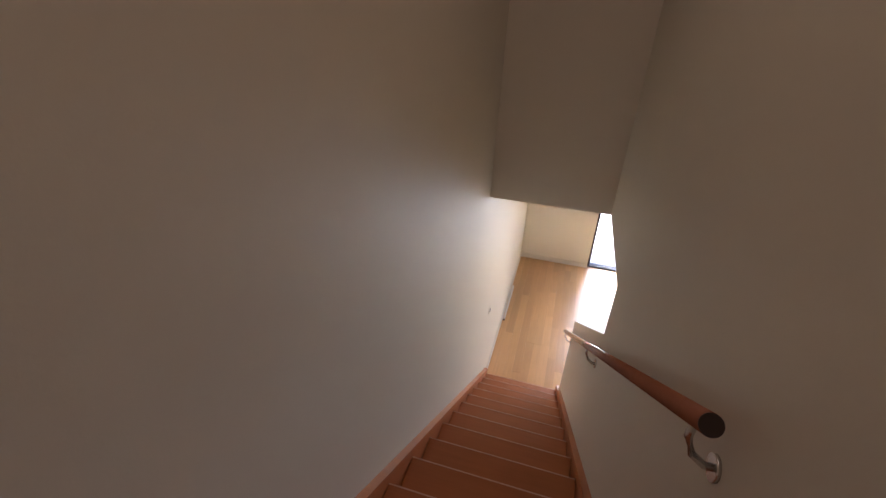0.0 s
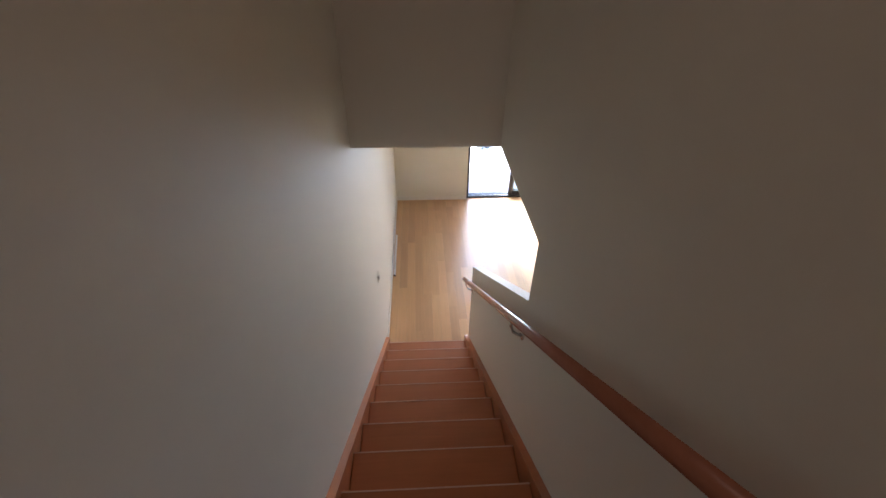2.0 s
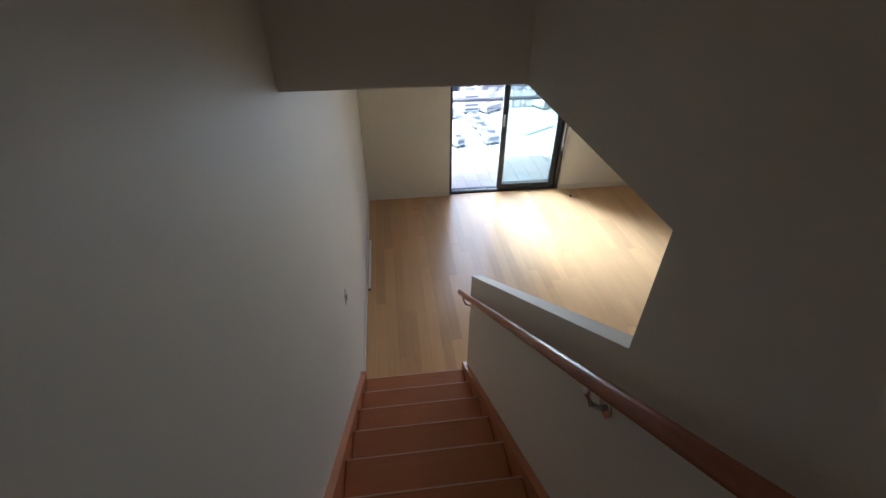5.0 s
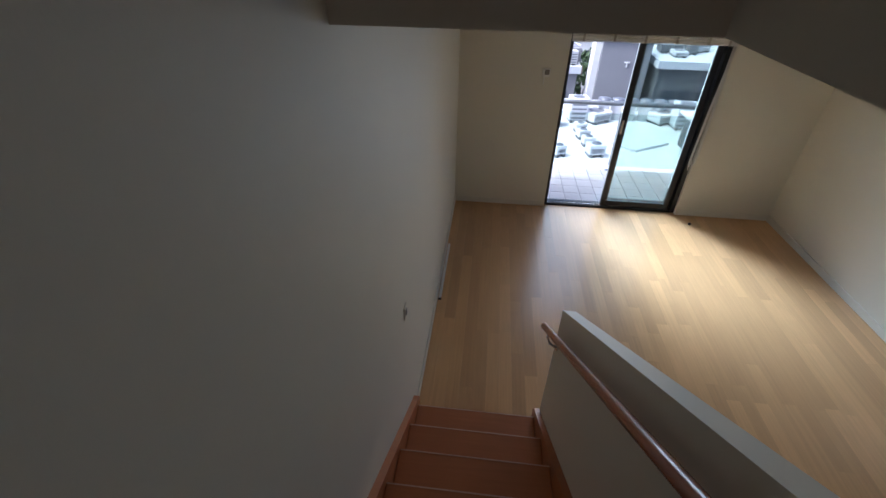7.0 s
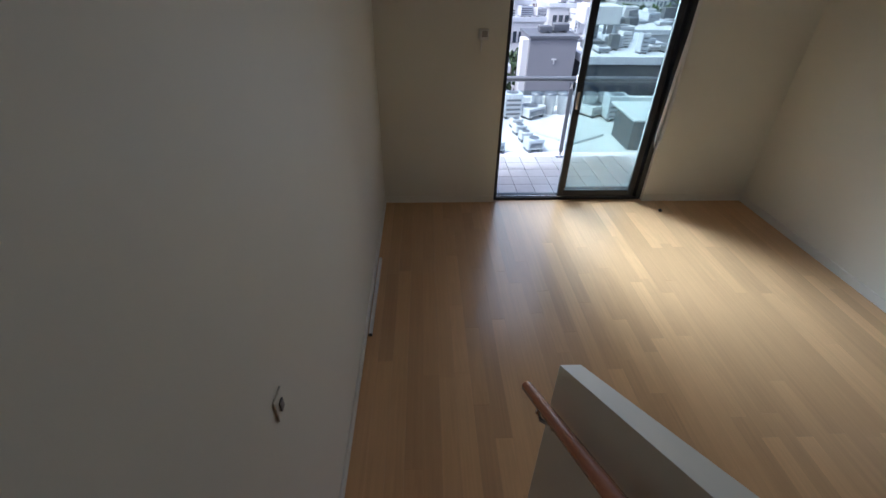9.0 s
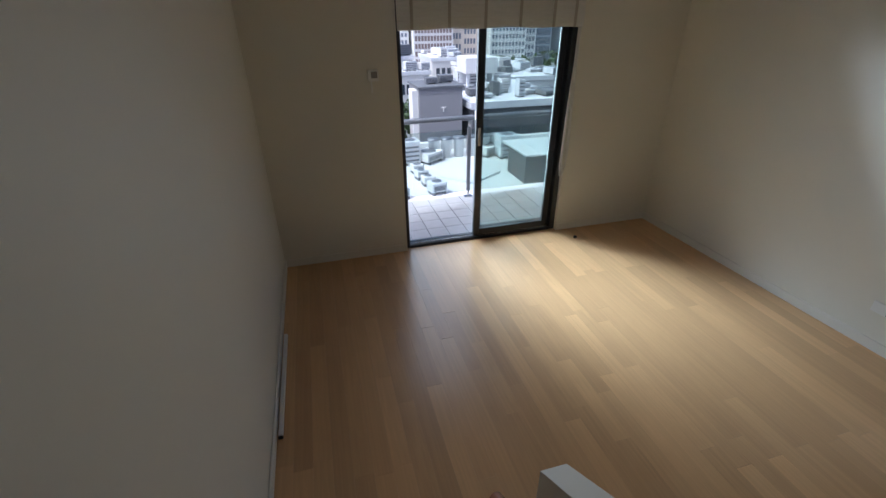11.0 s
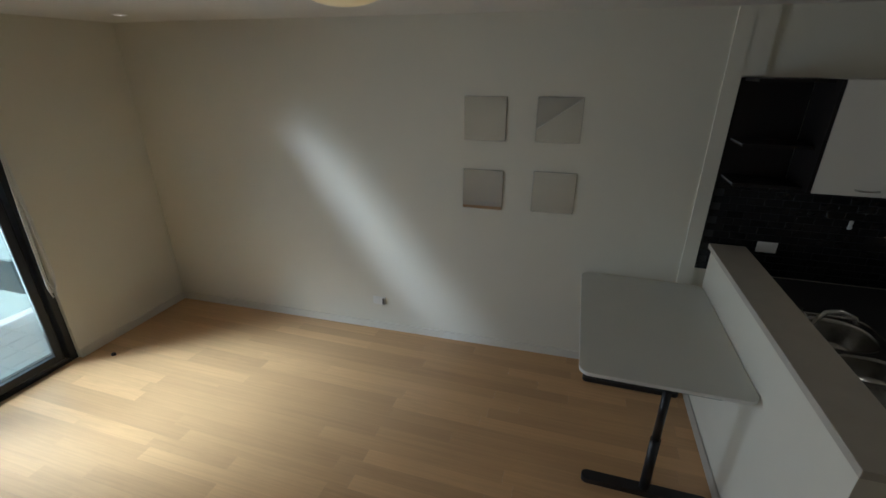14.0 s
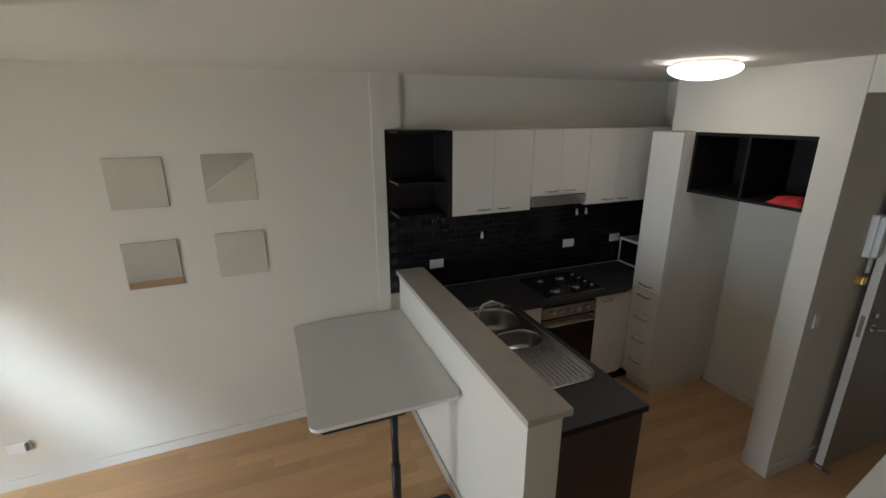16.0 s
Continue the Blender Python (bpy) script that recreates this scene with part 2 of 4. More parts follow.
def prism(pts, axis, a, b):
    """A flat outline pushed along one axis: pts are the other two coordinates in order."""
    bm = bmesh.new()

    def p3(p, c):
        return (c, p[0], p[1]) if axis == "x" else (p[0], c, p[1]) if axis == "y" else (p[0], p[1], c)
    lo = [bm.verts.new(p3(p, a)) for p in pts]
    hi = [bm.verts.new(p3(p, b)) for p in pts]
    n = len(pts)
    bm.faces.new(lo)
    bm.faces.new(hi[::-1])
    for i in range(n):
        bm.faces.new((lo[i], hi[i], hi[(i + 1) % n], lo[(i + 1) % n]))
    bmesh.ops.recalc_face_normals(bm, faces=bm.faces)
    return bm


def tube(pts, r, seg=10, caps=True):
    """A round bar along points."""
    bm = bmesh.new()
    pts = [Vector(p) for p in pts]
    rings = []
    for i, p in enumerate(pts):
        d = (pts[min(i + 1, len(pts) - 1)] - pts[max(i - 1, 0)]).normalized()
        up = Vector((0, 0, 1)) if abs(d.z) < 0.95 else Vector((0, 1, 0))
        a = d.cross(up).normalized()
        b = a.cross(d)
        rr = r[i] if isinstance(r, (list, tuple)) else r
        rings.append([bm.verts.new(p + rr * (math.cos(2 * math.pi * k / seg) * a + math.sin(2 * math.pi * k / seg) * b))
                      for k in range(seg)])
    for q, w in zip(rings, rings[1:]):
        for k in range(seg):
            bm.faces.new((q[k], q[(k + 1) % seg], w[(k + 1) % seg], w[k]))
    if caps:
        bm.faces.new(rings[0][::-1])
        bm.faces.new(rings[-1])
    bmesh.ops.recalc_face_normals(bm, faces=bm.faces)
    for f in bm.faces:
        f.smooth = len(f.verts) == 4
    return bm


def lathe(prof, cx, cy, cz, seg=32):
    """A turned shape: (radius, height) pairs round an upright axis."""
    bm = bmesh.new()
    rings = []
    for r, z in prof:
        if r < 1e-5:
            rings.append([bm.verts.new((cx, cy, cz + z))])
        else:
            rings.append([bm.verts.new((cx + r * math.cos(2 * math.pi * k / seg), cy + r * math.sin(2 * math.pi * k / seg), cz + z))
                          for k in range(seg)])
    for q, w in zip(rings, rings[1:]):
        for k in range(seg):
            a, b = q[k % len(q)], q[(k + 1) % len(q)]
            c, d = w[(k + 1) % len(w)], w[k % len(w)]
            vs = []
            for v in (a, b, c, d):
                if v not in vs:
                    vs.append(v)
            if len(vs) > 2:
                bm.faces.new(vs)
    bmesh.ops.recalc_face_normals(bm, faces=bm.faces)
    for f in bm.faces:
        f.smooth = True
    return bm


def mesh_of(name, bm, material):
    me = bpy.data.meshes.new(name)
    bm.to_mesh(me)
    bm.free()
    me.materials.append(material)
    return me


def part(name, bm, material, parent=None, label=""):
    ob = new(name, mesh_of(name, bm, material))
    if parent:
        ob.parent = parent
    if label:
        tagged(ob, label)
    return ob


def thing(name, label, category, at=(0, 0, 0), group="", kind=""):
    ob = new(name)
    ob.location = at
    ob.empty_display_size = 0.1
    return tagged(ob, label, category, group, kind)


def under(parent, name, bm, material, label=""):
    """A part given in world metres, under a thing that stands unturned."""
    bmesh.ops.translate(bm, verts=bm.verts, vec=-Vector(parent.location))
    return part(name, bm, material, parent, label)


def setting(name, bm, material, label, category):
    return tagged(part(name, bm, material), label, category, kind="structure")


def share(name, me, parent, at, rot=(0, 0, 0), scale=(1, 1, 1)):
    """One more piece on a mesh that alike pieces share."""
    ob = new(name, me)
    ob.parent = parent
    ob.location = at
    ob.rotation_euler = rot
    ob.scale = scale
    return ob


# ---- shell of the flat ----
YE = -5.6         # closed end of the hall
floor_ob = setting("floor", boxm(-0.12, XK + 0.15, YE, YW + 0.12, -0.30, -0.012), OAK_BED,
                   "pale oak plank floor running towards the balcony door", "floor")
setting("wall_west", boxm(-0.15, 0, YE, YW + 0.14, -0.02, 5.4), PLASTER, "plain cream painted wall beside the stairs and room", "wall")
SLANT = 0.0306    # the mirror wall runs slightly out of square


def xr(y):
    return XR + SLANT * (YW - y)


setting("wall_east", prism([(xr(YW + 0.14), YW + 0.14), (xr(YW + 0.14) + 0.32, YW + 0.14), (XR + 0.46, -1.475), (xr(-1.475), -1.475)], "z", -0.02, CEIL + 0.1), PLASTER,
        "plain cream painted wall with four mirrors", "wall")
wn_bm = boxm(0, DX0, YW, YW + 0.22, -0.02, CEIL + 0.1)
bm_box(wn_bm, DX1, XR, YW, YW + 0.22, -0.02, CEIL + 0.1)
setting("wall_north", wn_bm, PLASTER, "cream painted wall on both sides of the balcony door", "wall")
setting("column", boxm(XK - 0.026, XK + 0.10, -1.475, -1.386, -0.01, CEIL + 0.02), PLASTER, "narrow cream painted pier where the half wall meets the wall", "pier")
setting("pier_upper", boxm(XK - 0.022, XK + 0.10, -1.593, -1.476, 2.158, CEIL + 0.02), PLASTER, "cream painted pier above the open shelf", "pier")
setting("wall_kitchen", boxm(XK, XK + 0.165, -4.3, -1.477, -0.02, CEIL + 0.1), PLASTER, "cream painted kitchen wall above the cabinets", "wall")
setting("wall_south", boxm(2.235, XK + 0.15, -4.25, -4.10, -0.02, CEIL + 0.1), PLASTER, "cream painted wall at the back of the fridge recess", "wall")
setting("wall_hall", boxm(2.08, 2.235, YE, -3.47, -0.02, CEIL + 0.1), PLASTER, "cream painted wall end between fridge recess and hall", "wall")
setting("bulkhead_kitchen", boxm(2.235, 3.22, -4.10, -3.50, 2.135, CEIL + 0.05), PLASTER, "cream bulkhead above the fridge recess", "bulkhead")
setting("bulkhead_hall", boxm(XO + 0.002, 2.078, YE, -3.472, 2.352, CEIL + 0.02), PLASTER, "cream painted bulkhead over the hall opening", "bulkhead")
setting("wall_end", boxm(-0.15, 2.30, YE - 0.15, YE, -0.02, 5.4), PLASTER, "plain wall closing the hall", "wall")

# ceiling of the living room, open over the stairs
cb = boxm(XO, XK + 0.15, YE, YW + 0.14, CEIL, CEIL + 0.12)
bm_box(cb, 0, XO, YB + 0.10, YW + 0.14, CEIL, CEIL + 0.12)
setting("ceiling", cb, CEILING, "flat white painted ceiling", "ceiling")
setting("ceiling_upper", boxm(-0.15, 1.1, YE, YB + 0.2, 5.25, 5.4), CEILING, "flat ceiling above the stairs", "ceiling")
setting("wall_bulkhead", boxm(0, XO, YB, YB + 0.10, CEIL, 5.4), PLASTER, "cream bulkhead wall over the foot of the stairs", "bulkhead")

# wall beside the stairs: low sloping part, then full height behind the opening
KT0, KT1 = (0.032, 1.09), (YV, 2.222)
setting("wall_stair", prism([(0.032, -0.01), KT0, KT1, (YV, CEIL), (YB, CEIL), (YB, 5.4), (YE, 5.4), (YE, -0.01)], "x", XS, XO),
        PLASTER, "cream balustrade wall with a sloping top beside the stairs", "wall")

# skirting boards
def skirt(name, x0, x1, y0, y1, h=0.07):
    return setting(name, boxm(x0, x1, y0, y1, -0.004, h, 0.004), SKIRT, "low white painted skirting board", "skirting")


skirt("baseboard", 0.0, 0.012, 0.05, YW)
skirt("baseboard", 0.012, DX0, YW - 0.012, YW)
skirt("baseboard", DX1, XR - 0.013, YW - 0.012, YW)
setting("baseboard", prism([(xr(YW) - 0.012, YW), (xr(YW), YW), (xr(-1.386), -1.386), (xr(-1.386) - 0.012, -1.386)], "z", -0.004, 0.07), SKIRT,
        "low white painted skirting board", "skirting")
skirt("baseboard", 2.235, 3.02, -4.10, -4.088, 0.09)
skirt("baseboard", 2.068, 2.235, -3.47, -3.456, 0.09)
skirt("baseboard", 2.068, 2.08, YE, -3.47, 0.09)
skirt("baseboard", XO, XO + 0.012, YE, 0.04, 0.09)

# ---- stairs ----
stairs = tagged(new("staircase"), "red-stained timber staircase between two walls", "stairs", kind="structure")
tread_me = mesh_of("tread", boxm(0.036, XS - 0.036, -GO - 0.02, 0.0, -0.032, 0, 0.007, 2), STAIRWOOD)
riser_me = mesh_of("riser", boxm(0.036, XS - 0.036, -0.036, -0.020, -RISE + 0.002, -0.034), STAIRWOOD)
for k in range(1, N_STEPS):
    yk = -GO * (k - 1)
    share("tread", tread_me, stairs, (0, yk, RISE * k))
    share("riser", riser_me, stairs, (0, yk, RISE * k))
nl = 0.045
for sx0, sx1 in ((0.0, 0.034), (XS - 0.034, XS)):
    pts = [(0.075, -0.005), (0.075, 0.165), (0.045, 0.215), (0.0, RISE + nl), (TOP_Y, UPPER + nl), (TOP_Y, UPPER - 0.2), (0.0, -0.005)]
    part("stringer", prism(pts, "x", sx0, sx1), STAIRWOOD, stairs, "red-stained timber stringer along the wall")
# pale strip along each tread edge, its colour standing in for a highlight
NOSE_GLINT = mat("nosing_highlight", (0.66, 0.47, 0.36), 0.45, var=0.2, scale=30, bump=0.0)
nose_me = mesh_of("nosing", boxm(0.036, XS - 0.036, 0.0, 0.006, -0.006, 0.0009), NOSE_GLINT)
for k in range(1, N_STEPS):
    share("nosing", nose_me, stairs, (0, -GO * (k - 1) - 0.010, RISE * k))
setting("landing", boxm(0, XS, YE, TOP_Y + 0.03, UPPER - 0.25, UPPER), STAIRWOOD, "timber landing at the head of the stairs", "landing")

# handrail
rail = thing("handrail", "round red-brown timber handrail on metal wall brackets", "handrail", (0.760, 0.12, 0.86))
RZ = 0.775                                             # above the nosing line


def rail_z(y):
    return RISE - y * RISE / GO + RZ


r0, r1 = 0.115, -3.02
under(rail, "rail", tube([(0.760, r0, rail_z(r0)), (0.760, (r0 + r1) / 2, rail_z((r0 + r1) / 2)), (0.760, r1, rail_z(r1))], 0.0195, 20), RAILWOOD)
# upper end of the rail closed with a thin dark brown disc
under(rail, "end_cap", tube([(0.760, r1, rail_z(r1)), (0.760, r1 - 0.0015, rail_z(r1 - 0.0015))], 0.0192, 20), CABBROWN, "dark brown end face of the rail")
for by in (-0.02, -1.60, -2.97):
    z = rail_z(by)
    b = under(rail, "bracket", tube([(0.760, by, z - 0.018), (0.760, by, z - 0.05), (0.775, by - 0.005, z - 0.085), (0.80, by - 0.005, z - 0.105),
                                     (XS - 0.004, by - 0.005, z - 0.105)], 0.0075, 10), CHROME, "curved satin metal bracket")
    part("wall_plate", tube([(XS - 0.008 - rail.location.x, by - 0.005 - rail.location.y, z - 0.105 - rail.location.z),
                             (XS - rail.location.x, by - 0.005 - rail.location.y, z - 0.105 - rail.location.z)], 0.025, 20), CHROME, b)

# ---- balcony door ----
door = thing("sliding_door", "black-framed glass sliding balcony door standing half open", "sliding door", (DX0, 3.20, 0.0), kind="structure")
FY0, FY1 = 3.135, 3.245
DH = 2.32
XM = 1.81
under(door, "frame_jamb", boxm(DX0, DX0 + 0.035, FY0, FY1, 0.0, CEIL, 0.003), DARKFRAME)
under(door, "frame_jamb", boxm(DX1 - 0.05, DX1, FY0, FY1, 0.0, CEIL, 0.003), DARKFRAME)
under(door, "sill_track", boxm(DX0 + 0.035, DX1 - 0.05, FY0, FY1, -0.005, 0.022, 0.003), DARKFRAME)
for ty in (3.16, 3.205):
    under(door, "track_rail", boxm(DX0 + 0.036, DX1 - 0.051, ty, ty + 0.008, 0.0225, 0.034), CHROME, "thin bright metal track")
under(door, "frame_head", boxm(DX0 + 0.035, DX1 - 0.05, FY0, FY1, DH, DH + 0.05, 0.003), DARKFRAME)


def leaf(x0, x1, y0, y1, glass, label):
    d = under(door, "door_leaf", boxm(x0, x0 + 0.055, y0, y1, 0.036, DH - 0.002, 0.004), DARKFRAME, label)
    o = Vector(door.location)

    def sub(name, bm, material, lab=""):
        bmesh.ops.translate(bm, verts=bm.verts, vec=-o)
        return part(name, bm, material, d, lab)
    sub("stile", boxm(x1 - 0.055, x1, y0, y1, 0.036, DH - 0.002, 0.004), DARKFRAME)
    sub("bottom_rail", boxm(x0 + 0.055, x1 - 0.055, y0, y1, 0.036, 0.10, 0.004), DARKFRAME)
    sub("top_rail", boxm(x0 + 0.055, x1 - 0.055, y0, y1, DH - 0.06, DH - 0.002, 0.004), DARKFRAME)
    ym = (y0 + y1) / 2
    pane = sub("pane", boxm(x0 + 0.056, x1 - 0.056, ym - 0.003, ym + 0.003, 0.10, DH - 0.06), glass, "green-tinted glass pane")
    pane.visible_shadow = False
    return d, sub


leaf(XM - 0.005, DX1 - 0.052, 3.195, 3.235, GREENGLASS, "black-framed fixed glass leaf")
sl, slsub = leaf(XM - 0.035, DX1 - 0.085, 3.148, 3.188, GLASS, "black-framed sliding leaf pushed open")
slsub("handle", boxm(XM - 0.022, XM + 0.004, 3.132, 3.147, 0.93, 1.09, 0.004, 2), CHROME, "slim satin metal pull handle")
slsub("latch", boxm(XM - 0.040, XM - 0.035, 3.156, 3.180, 1.16, 1.23, 0.002), CHROME, "small bright latch plate")
# transom above the white bar
transom = setting("window_1", boxm(DX0 + 0.036, DX1 - 0.051, 3.185, 3.195, DH + 0.052, CEIL - 0.03), DARKGLASS,
        "dark fixed transom pane above the balcony door", "window")
transom.visible_shadow = False
setting("trim_transom", boxm(DX0 + 0.003, DX1 - 0.003, 3.085, 3.134, 2.250, 2.319, 0.004), SKIRT, "white painted bar below the transom window", "trim")
setting("trim_transom", boxm(DX0 + 0.036, DX1 - 0.051, 3.136, 3.185, CEIL - 0.03, CEIL - 0.001), DARKFRAME, "black frame head of the transom window", "trim")

# roman blind, half drawn
blind = thing("roman_blind", "white woven bamboo roman blind drawn up above the door", "blind", (1.87, 3.09, 2.258), group="")
BX0, BX1 = DX0 + 0.004, DX1 - 0.004


def rippled(x0, x1, y, z0, z1, depth, rows, sag=0.0):
    """A strip of woven slats, slightly bowed, with a front and a back."""
    bm = bmesh.new()
    cols = 26
    grid = []
    for side in (0, 1):
        g = []
        for i in range(rows + 1):
            row = []
            for j in range(cols + 1):
                u, v = j / cols, i / rows
                x = x0 + (x1 - x0) * u
                z = z0 + (z1 - z0) * v + sag * (0.25 - (u - 0.5) ** 2) * (1 - v) - 0.004 * math.sin(u * 19)*(1 - v)
                yy = y - depth * math.sin(v * math.pi) ** 0.5 * 0.6 - 0.0022 * (i % 2) + 0.003 * math.sin(u * 23 + v * 3) + 0.004 * side
                row.append(bm.verts.new((x, yy, z)))
            g.append(row)
        grid.append(g)
    for side, g in enumerate(grid):
        for i in range(rows):
            for j in range(cols):
                q = (g[i][j], g[i][j + 1], g[i + 1][j + 1], g[i + 1][j])
                bm.faces.new(q if side == 0 else q[::-1])
    a, b = grid
    for j in range(cols):
        bm.faces.new((a[0][j + 1], a[0][j], b[0][j], b[0][j + 1]))
        bm.faces.new((a[rows][j], a[rows][j + 1], b[rows][j + 1], b[rows][j]))
    for i in range(rows):
        bm.faces.new((a[i][0], a[i + 1][0], b[i + 1][0], b[i][0]))
        bm.faces.new((a[i + 1][cols], a[i][cols], b[i][cols], b[i + 1][cols]))
    return bm


under(blind, "headrail", boxm(BX0, BX1, 3.082, 3.122, 2.208, 2.248, 0.004), SKIRT, "white painted headrail")
under(blind, "valance", rippled(BX0, BX1, 3.088, 2.128, 2.207, 0.012, 10), BLIND, "short valance of woven slats")
for k, zz in enumerate((2.136, 2.158, 2.180, 2.200)):
    under(blind, "batten", tube([(BX0, 3.07 - 0.002 * k, zz), (BX1, 3.07 - 0.002 * k, zz)], 0.0045, 8), BLIND)
under(blind, "fold", rippled(BX0, BX1, 3.074, 1.864, 2.075, 0.030, 26, 0.03), BLIND, "hanging fold of woven slats")
under(blind, "back_fold", rippled(BX0 + 0.004, BX1 - 0.004, 3.098, 1.880, 2.070, 0.008, 16, 0.03), BLIND)
for tx in (1.21, 1.50, 1.79, 2.08, 2.37, 2.56):
    under(blind, "tape", boxm(tx - 0.011, tx + 0.011, 3.041, 3.046, 1.872, 2.071), BLINDTAPE, "vertical beige fabric tape")
    under(blind, "lift_cord", tube([(tx, 3.075, 2.073), (tx, 3.075, 2.14)], 0.0015, 6), CORD)
# cords beside the door
cords = thing("blind_cord", "looped white blind cords hanging beside the door", "cord", (2.62, 3.09, 0.62))
cp = [(2.628, 3.08, 2.16), (2.624, 3.078, 1.6), (2.604, 3.07, 1.25), (2.592, 3.06, 0.95), (2.585, 3.055, 0.72), (2.60, 3.055, 0.635), (2.63, 3.06, 0.64),
      (2.648, 3.065, 0.75), (2.646, 3.07, 1.0), (2.640, 3.075, 1.3), (2.634, 3.08, 1.62), (2.634, 3.08, 2.16)]
under(cords, "cord_loop", tube(cp, 0.0065, 8), CORD)
under(cords, "cord_loop", tube([(x + 0.007, y - 0.006, z + 0.03 * (z < 1.2)) for x, y, z in cp], 0.0055, 8), CORD)
under(cords, "cord_loop", tube([(x - 0.006, y - 0.004, z - 0.035 * (z < 1.1)) for x, y, z in cp], 0.0055, 8), CORD)
under(cords, "toggle", lathe([(0, 0), (0.008, 0.004), (0.010, 0.02), (0.006, 0.035), (0, 0.038)], 2.655, 3.075, 1.18, 12), WHITEPL)
under(cords, "cleat", boxm(2.655, 2.668, 3.075, 3.10, 0.98, 1.06, 0.004, 2), WHITEPL, "white plastic cord cleat on the wall")

# ---- small fittings in the living room ----
th = thing("thermostat", "small white wall thermostat with a grey display", "thermostat", (0.905, 3.10, 1.56))
under(th, "body", boxm(0.862, 0.942, 3.074, 3.0995, 1.518, 1.602, 0.006, 2), WHITEPL)
under(th, "display", boxm(0.885, 0.932, 3.0712, 3.0742, 1.542, 1.590), GREYPL, "dark grey display")
under(th, "conduit", boxm(0.880, 0.892, 3.092, 3.0995, 1.43, 1.524, 0.002), WHITEPL)

sw = thing("light_switch", "white light switch with a grey rocker on the wall", "switch", (0.0, -0.10, 1.104))
under(sw, "plate", boxm(0.0005, 0.007, -0.130, -0.070, 1.07, 1.150, 0.003, 2), PLASTER)
under(sw, "rocker", boxm(0.0072, 0.013, -0.112, -0.088, 1.092, 1.126, 0.002), GREYPL, "grey rocker")

OX = xr(0.9)
po = thing("power_outlet", "white double power outlet with a grey plug", "power outlet", (OX, 0.90, 0.291))
under(po, "plate", boxm(OX - 0.010, OX + 0.001, 0.868, 0.985, 0.252, 0.327, 0.003, 2), WHITEPL)
under(po, "plug", boxm(OX - 0.026, OX - 0.0105, 0.878, 0.892, 0.264, 0.319, 0.003), GREYPL, "dark grey plug edge")

ds = thing("door_stop", "small dark floor door stop", "door stop", (2.752, 2.882, 0))
under(ds, "base", lathe([(0, 0), (0.018, 0), (0.018, 0.008), (0.012, 0.02), (0, 0.022)], 2.752, 2.882, 0, 16), BLACKPL)

# white colour stands in for the bright highlight along this strip
vent = thing("metal_strip", "loose strip on the floor along the wall, white for its bright highlight", "metal strip", (0.032, 1.66, 0))
under(vent, "strip", boxm(0.020, 0.044, 1.24, 2.10, 0.0015, 0.026, 0.004, 2), WHITEPL)
under(vent, "end_cap", boxm(0.019, 0.045, 1.228, 1.2395, 0.001, 0.021, 0.003), BLACKPL, "black plastic end cap")


# ---- four square mirrors ----
def wall_mirror(y, z, tilt_x, tilt_z, roll):
    m = thing("wall_mirror", "square frameless mirror stuck to the wall", "mirror", (xr(y) - 0.004, y, z), group="four square wall mirrors")
    h = 0.1475
    part("silver", boxm(-0.004, -0.001, -h, h, -h, h, 0.0012), MIRROR, m)
    part("edge", boxm(-0.0012, 0.0025, -h - 0.0015, h + 0.0015, -h - 0.0015, h + 0.0015), GREYPL, m, "thin dark glass edge")
    m.rotation_euler = (radians(roll), radians(tilt_x), radians(tilt_z) + math.atan(SLANT))
    return m


wall_mirror(0.039, 1.869, 0.5, 0.3, 0.0)
wall_mirror(-0.463, 1.873, -0.2, 1.8, 0.0)
wall_mirror(0.039, 1.362, -0.35, -0.5, 0.0)
wall_mirror(-0.472, 1.372, -0.3, 0.2, 0.0)

# ---- height-adjustable table against the half wall ----
TZ = 0.788
tb = thing("table", "pale grey rectangular table on black steel T legs", "table", (3.1, -1.13, 0))


def round_rect(x0, x1, y0, y1, r, n=6):
    pts = []
    for cx, cy, a0 in ((x1 - r, y1 - r, 0), (x0 + r, y1 - r, 90), (x0 + r, y0 + r, 180), (x1 - r, y0 + r, 270)):
        for k in range(n + 1):
            a = radians(a0 + 90 * k / n)
            pts.append((cx + r * math.cos(a), cy + r * math.sin(a)))
    return pts


TX0, TX1, TY0, TY1 = 2.60, 3.805, -1.545, -0.738
under(tb, "tabletop", prism(round_rect(TX0, TX1, TY0, TY1, 0.055), "z", TZ - 0.022, TZ), TABLETOP)
under(tb, "edge_band", prism(round_rect(TX0 - 0.0015, TX1 + 0.0015, TY0 - 0.0015, TY1 + 0.0015, 0.056), "z", TZ - 0.020, TZ - 0.002), WHITEPL, "white plastic edge band")
for lx in (2.66, 3.57):
    lg = under(tb, "leg", tube([(lx, -1.17, 0.04), (lx, -1.17, 0.40)], 0.026, 20), TABLELEG, "black telescopic steel leg")
    o = Vector(tb.location)

    def tsub(name, bm, lab=""):
        bmesh.ops.translate(bm, verts=bm.verts, vec=-o)
        return part(name, bm, TABLELEG, lg, lab)
    tsub("inner_tube", tube([(lx, -1.17, 0.40), (lx, -1.17, TZ - 0.05)], 0.021, 20))
    tsub("foot", prism(round_rect(lx - 0.034, lx + 0.034, -1.50, -0.835, 0.033), "z", 0.004, 0.038), "black steel T foot")
    tsub("support", boxm(lx - 0.03, lx + 0.03, -1.40, -0.90, TZ - 0.05, TZ - 0.0225, 0.004))
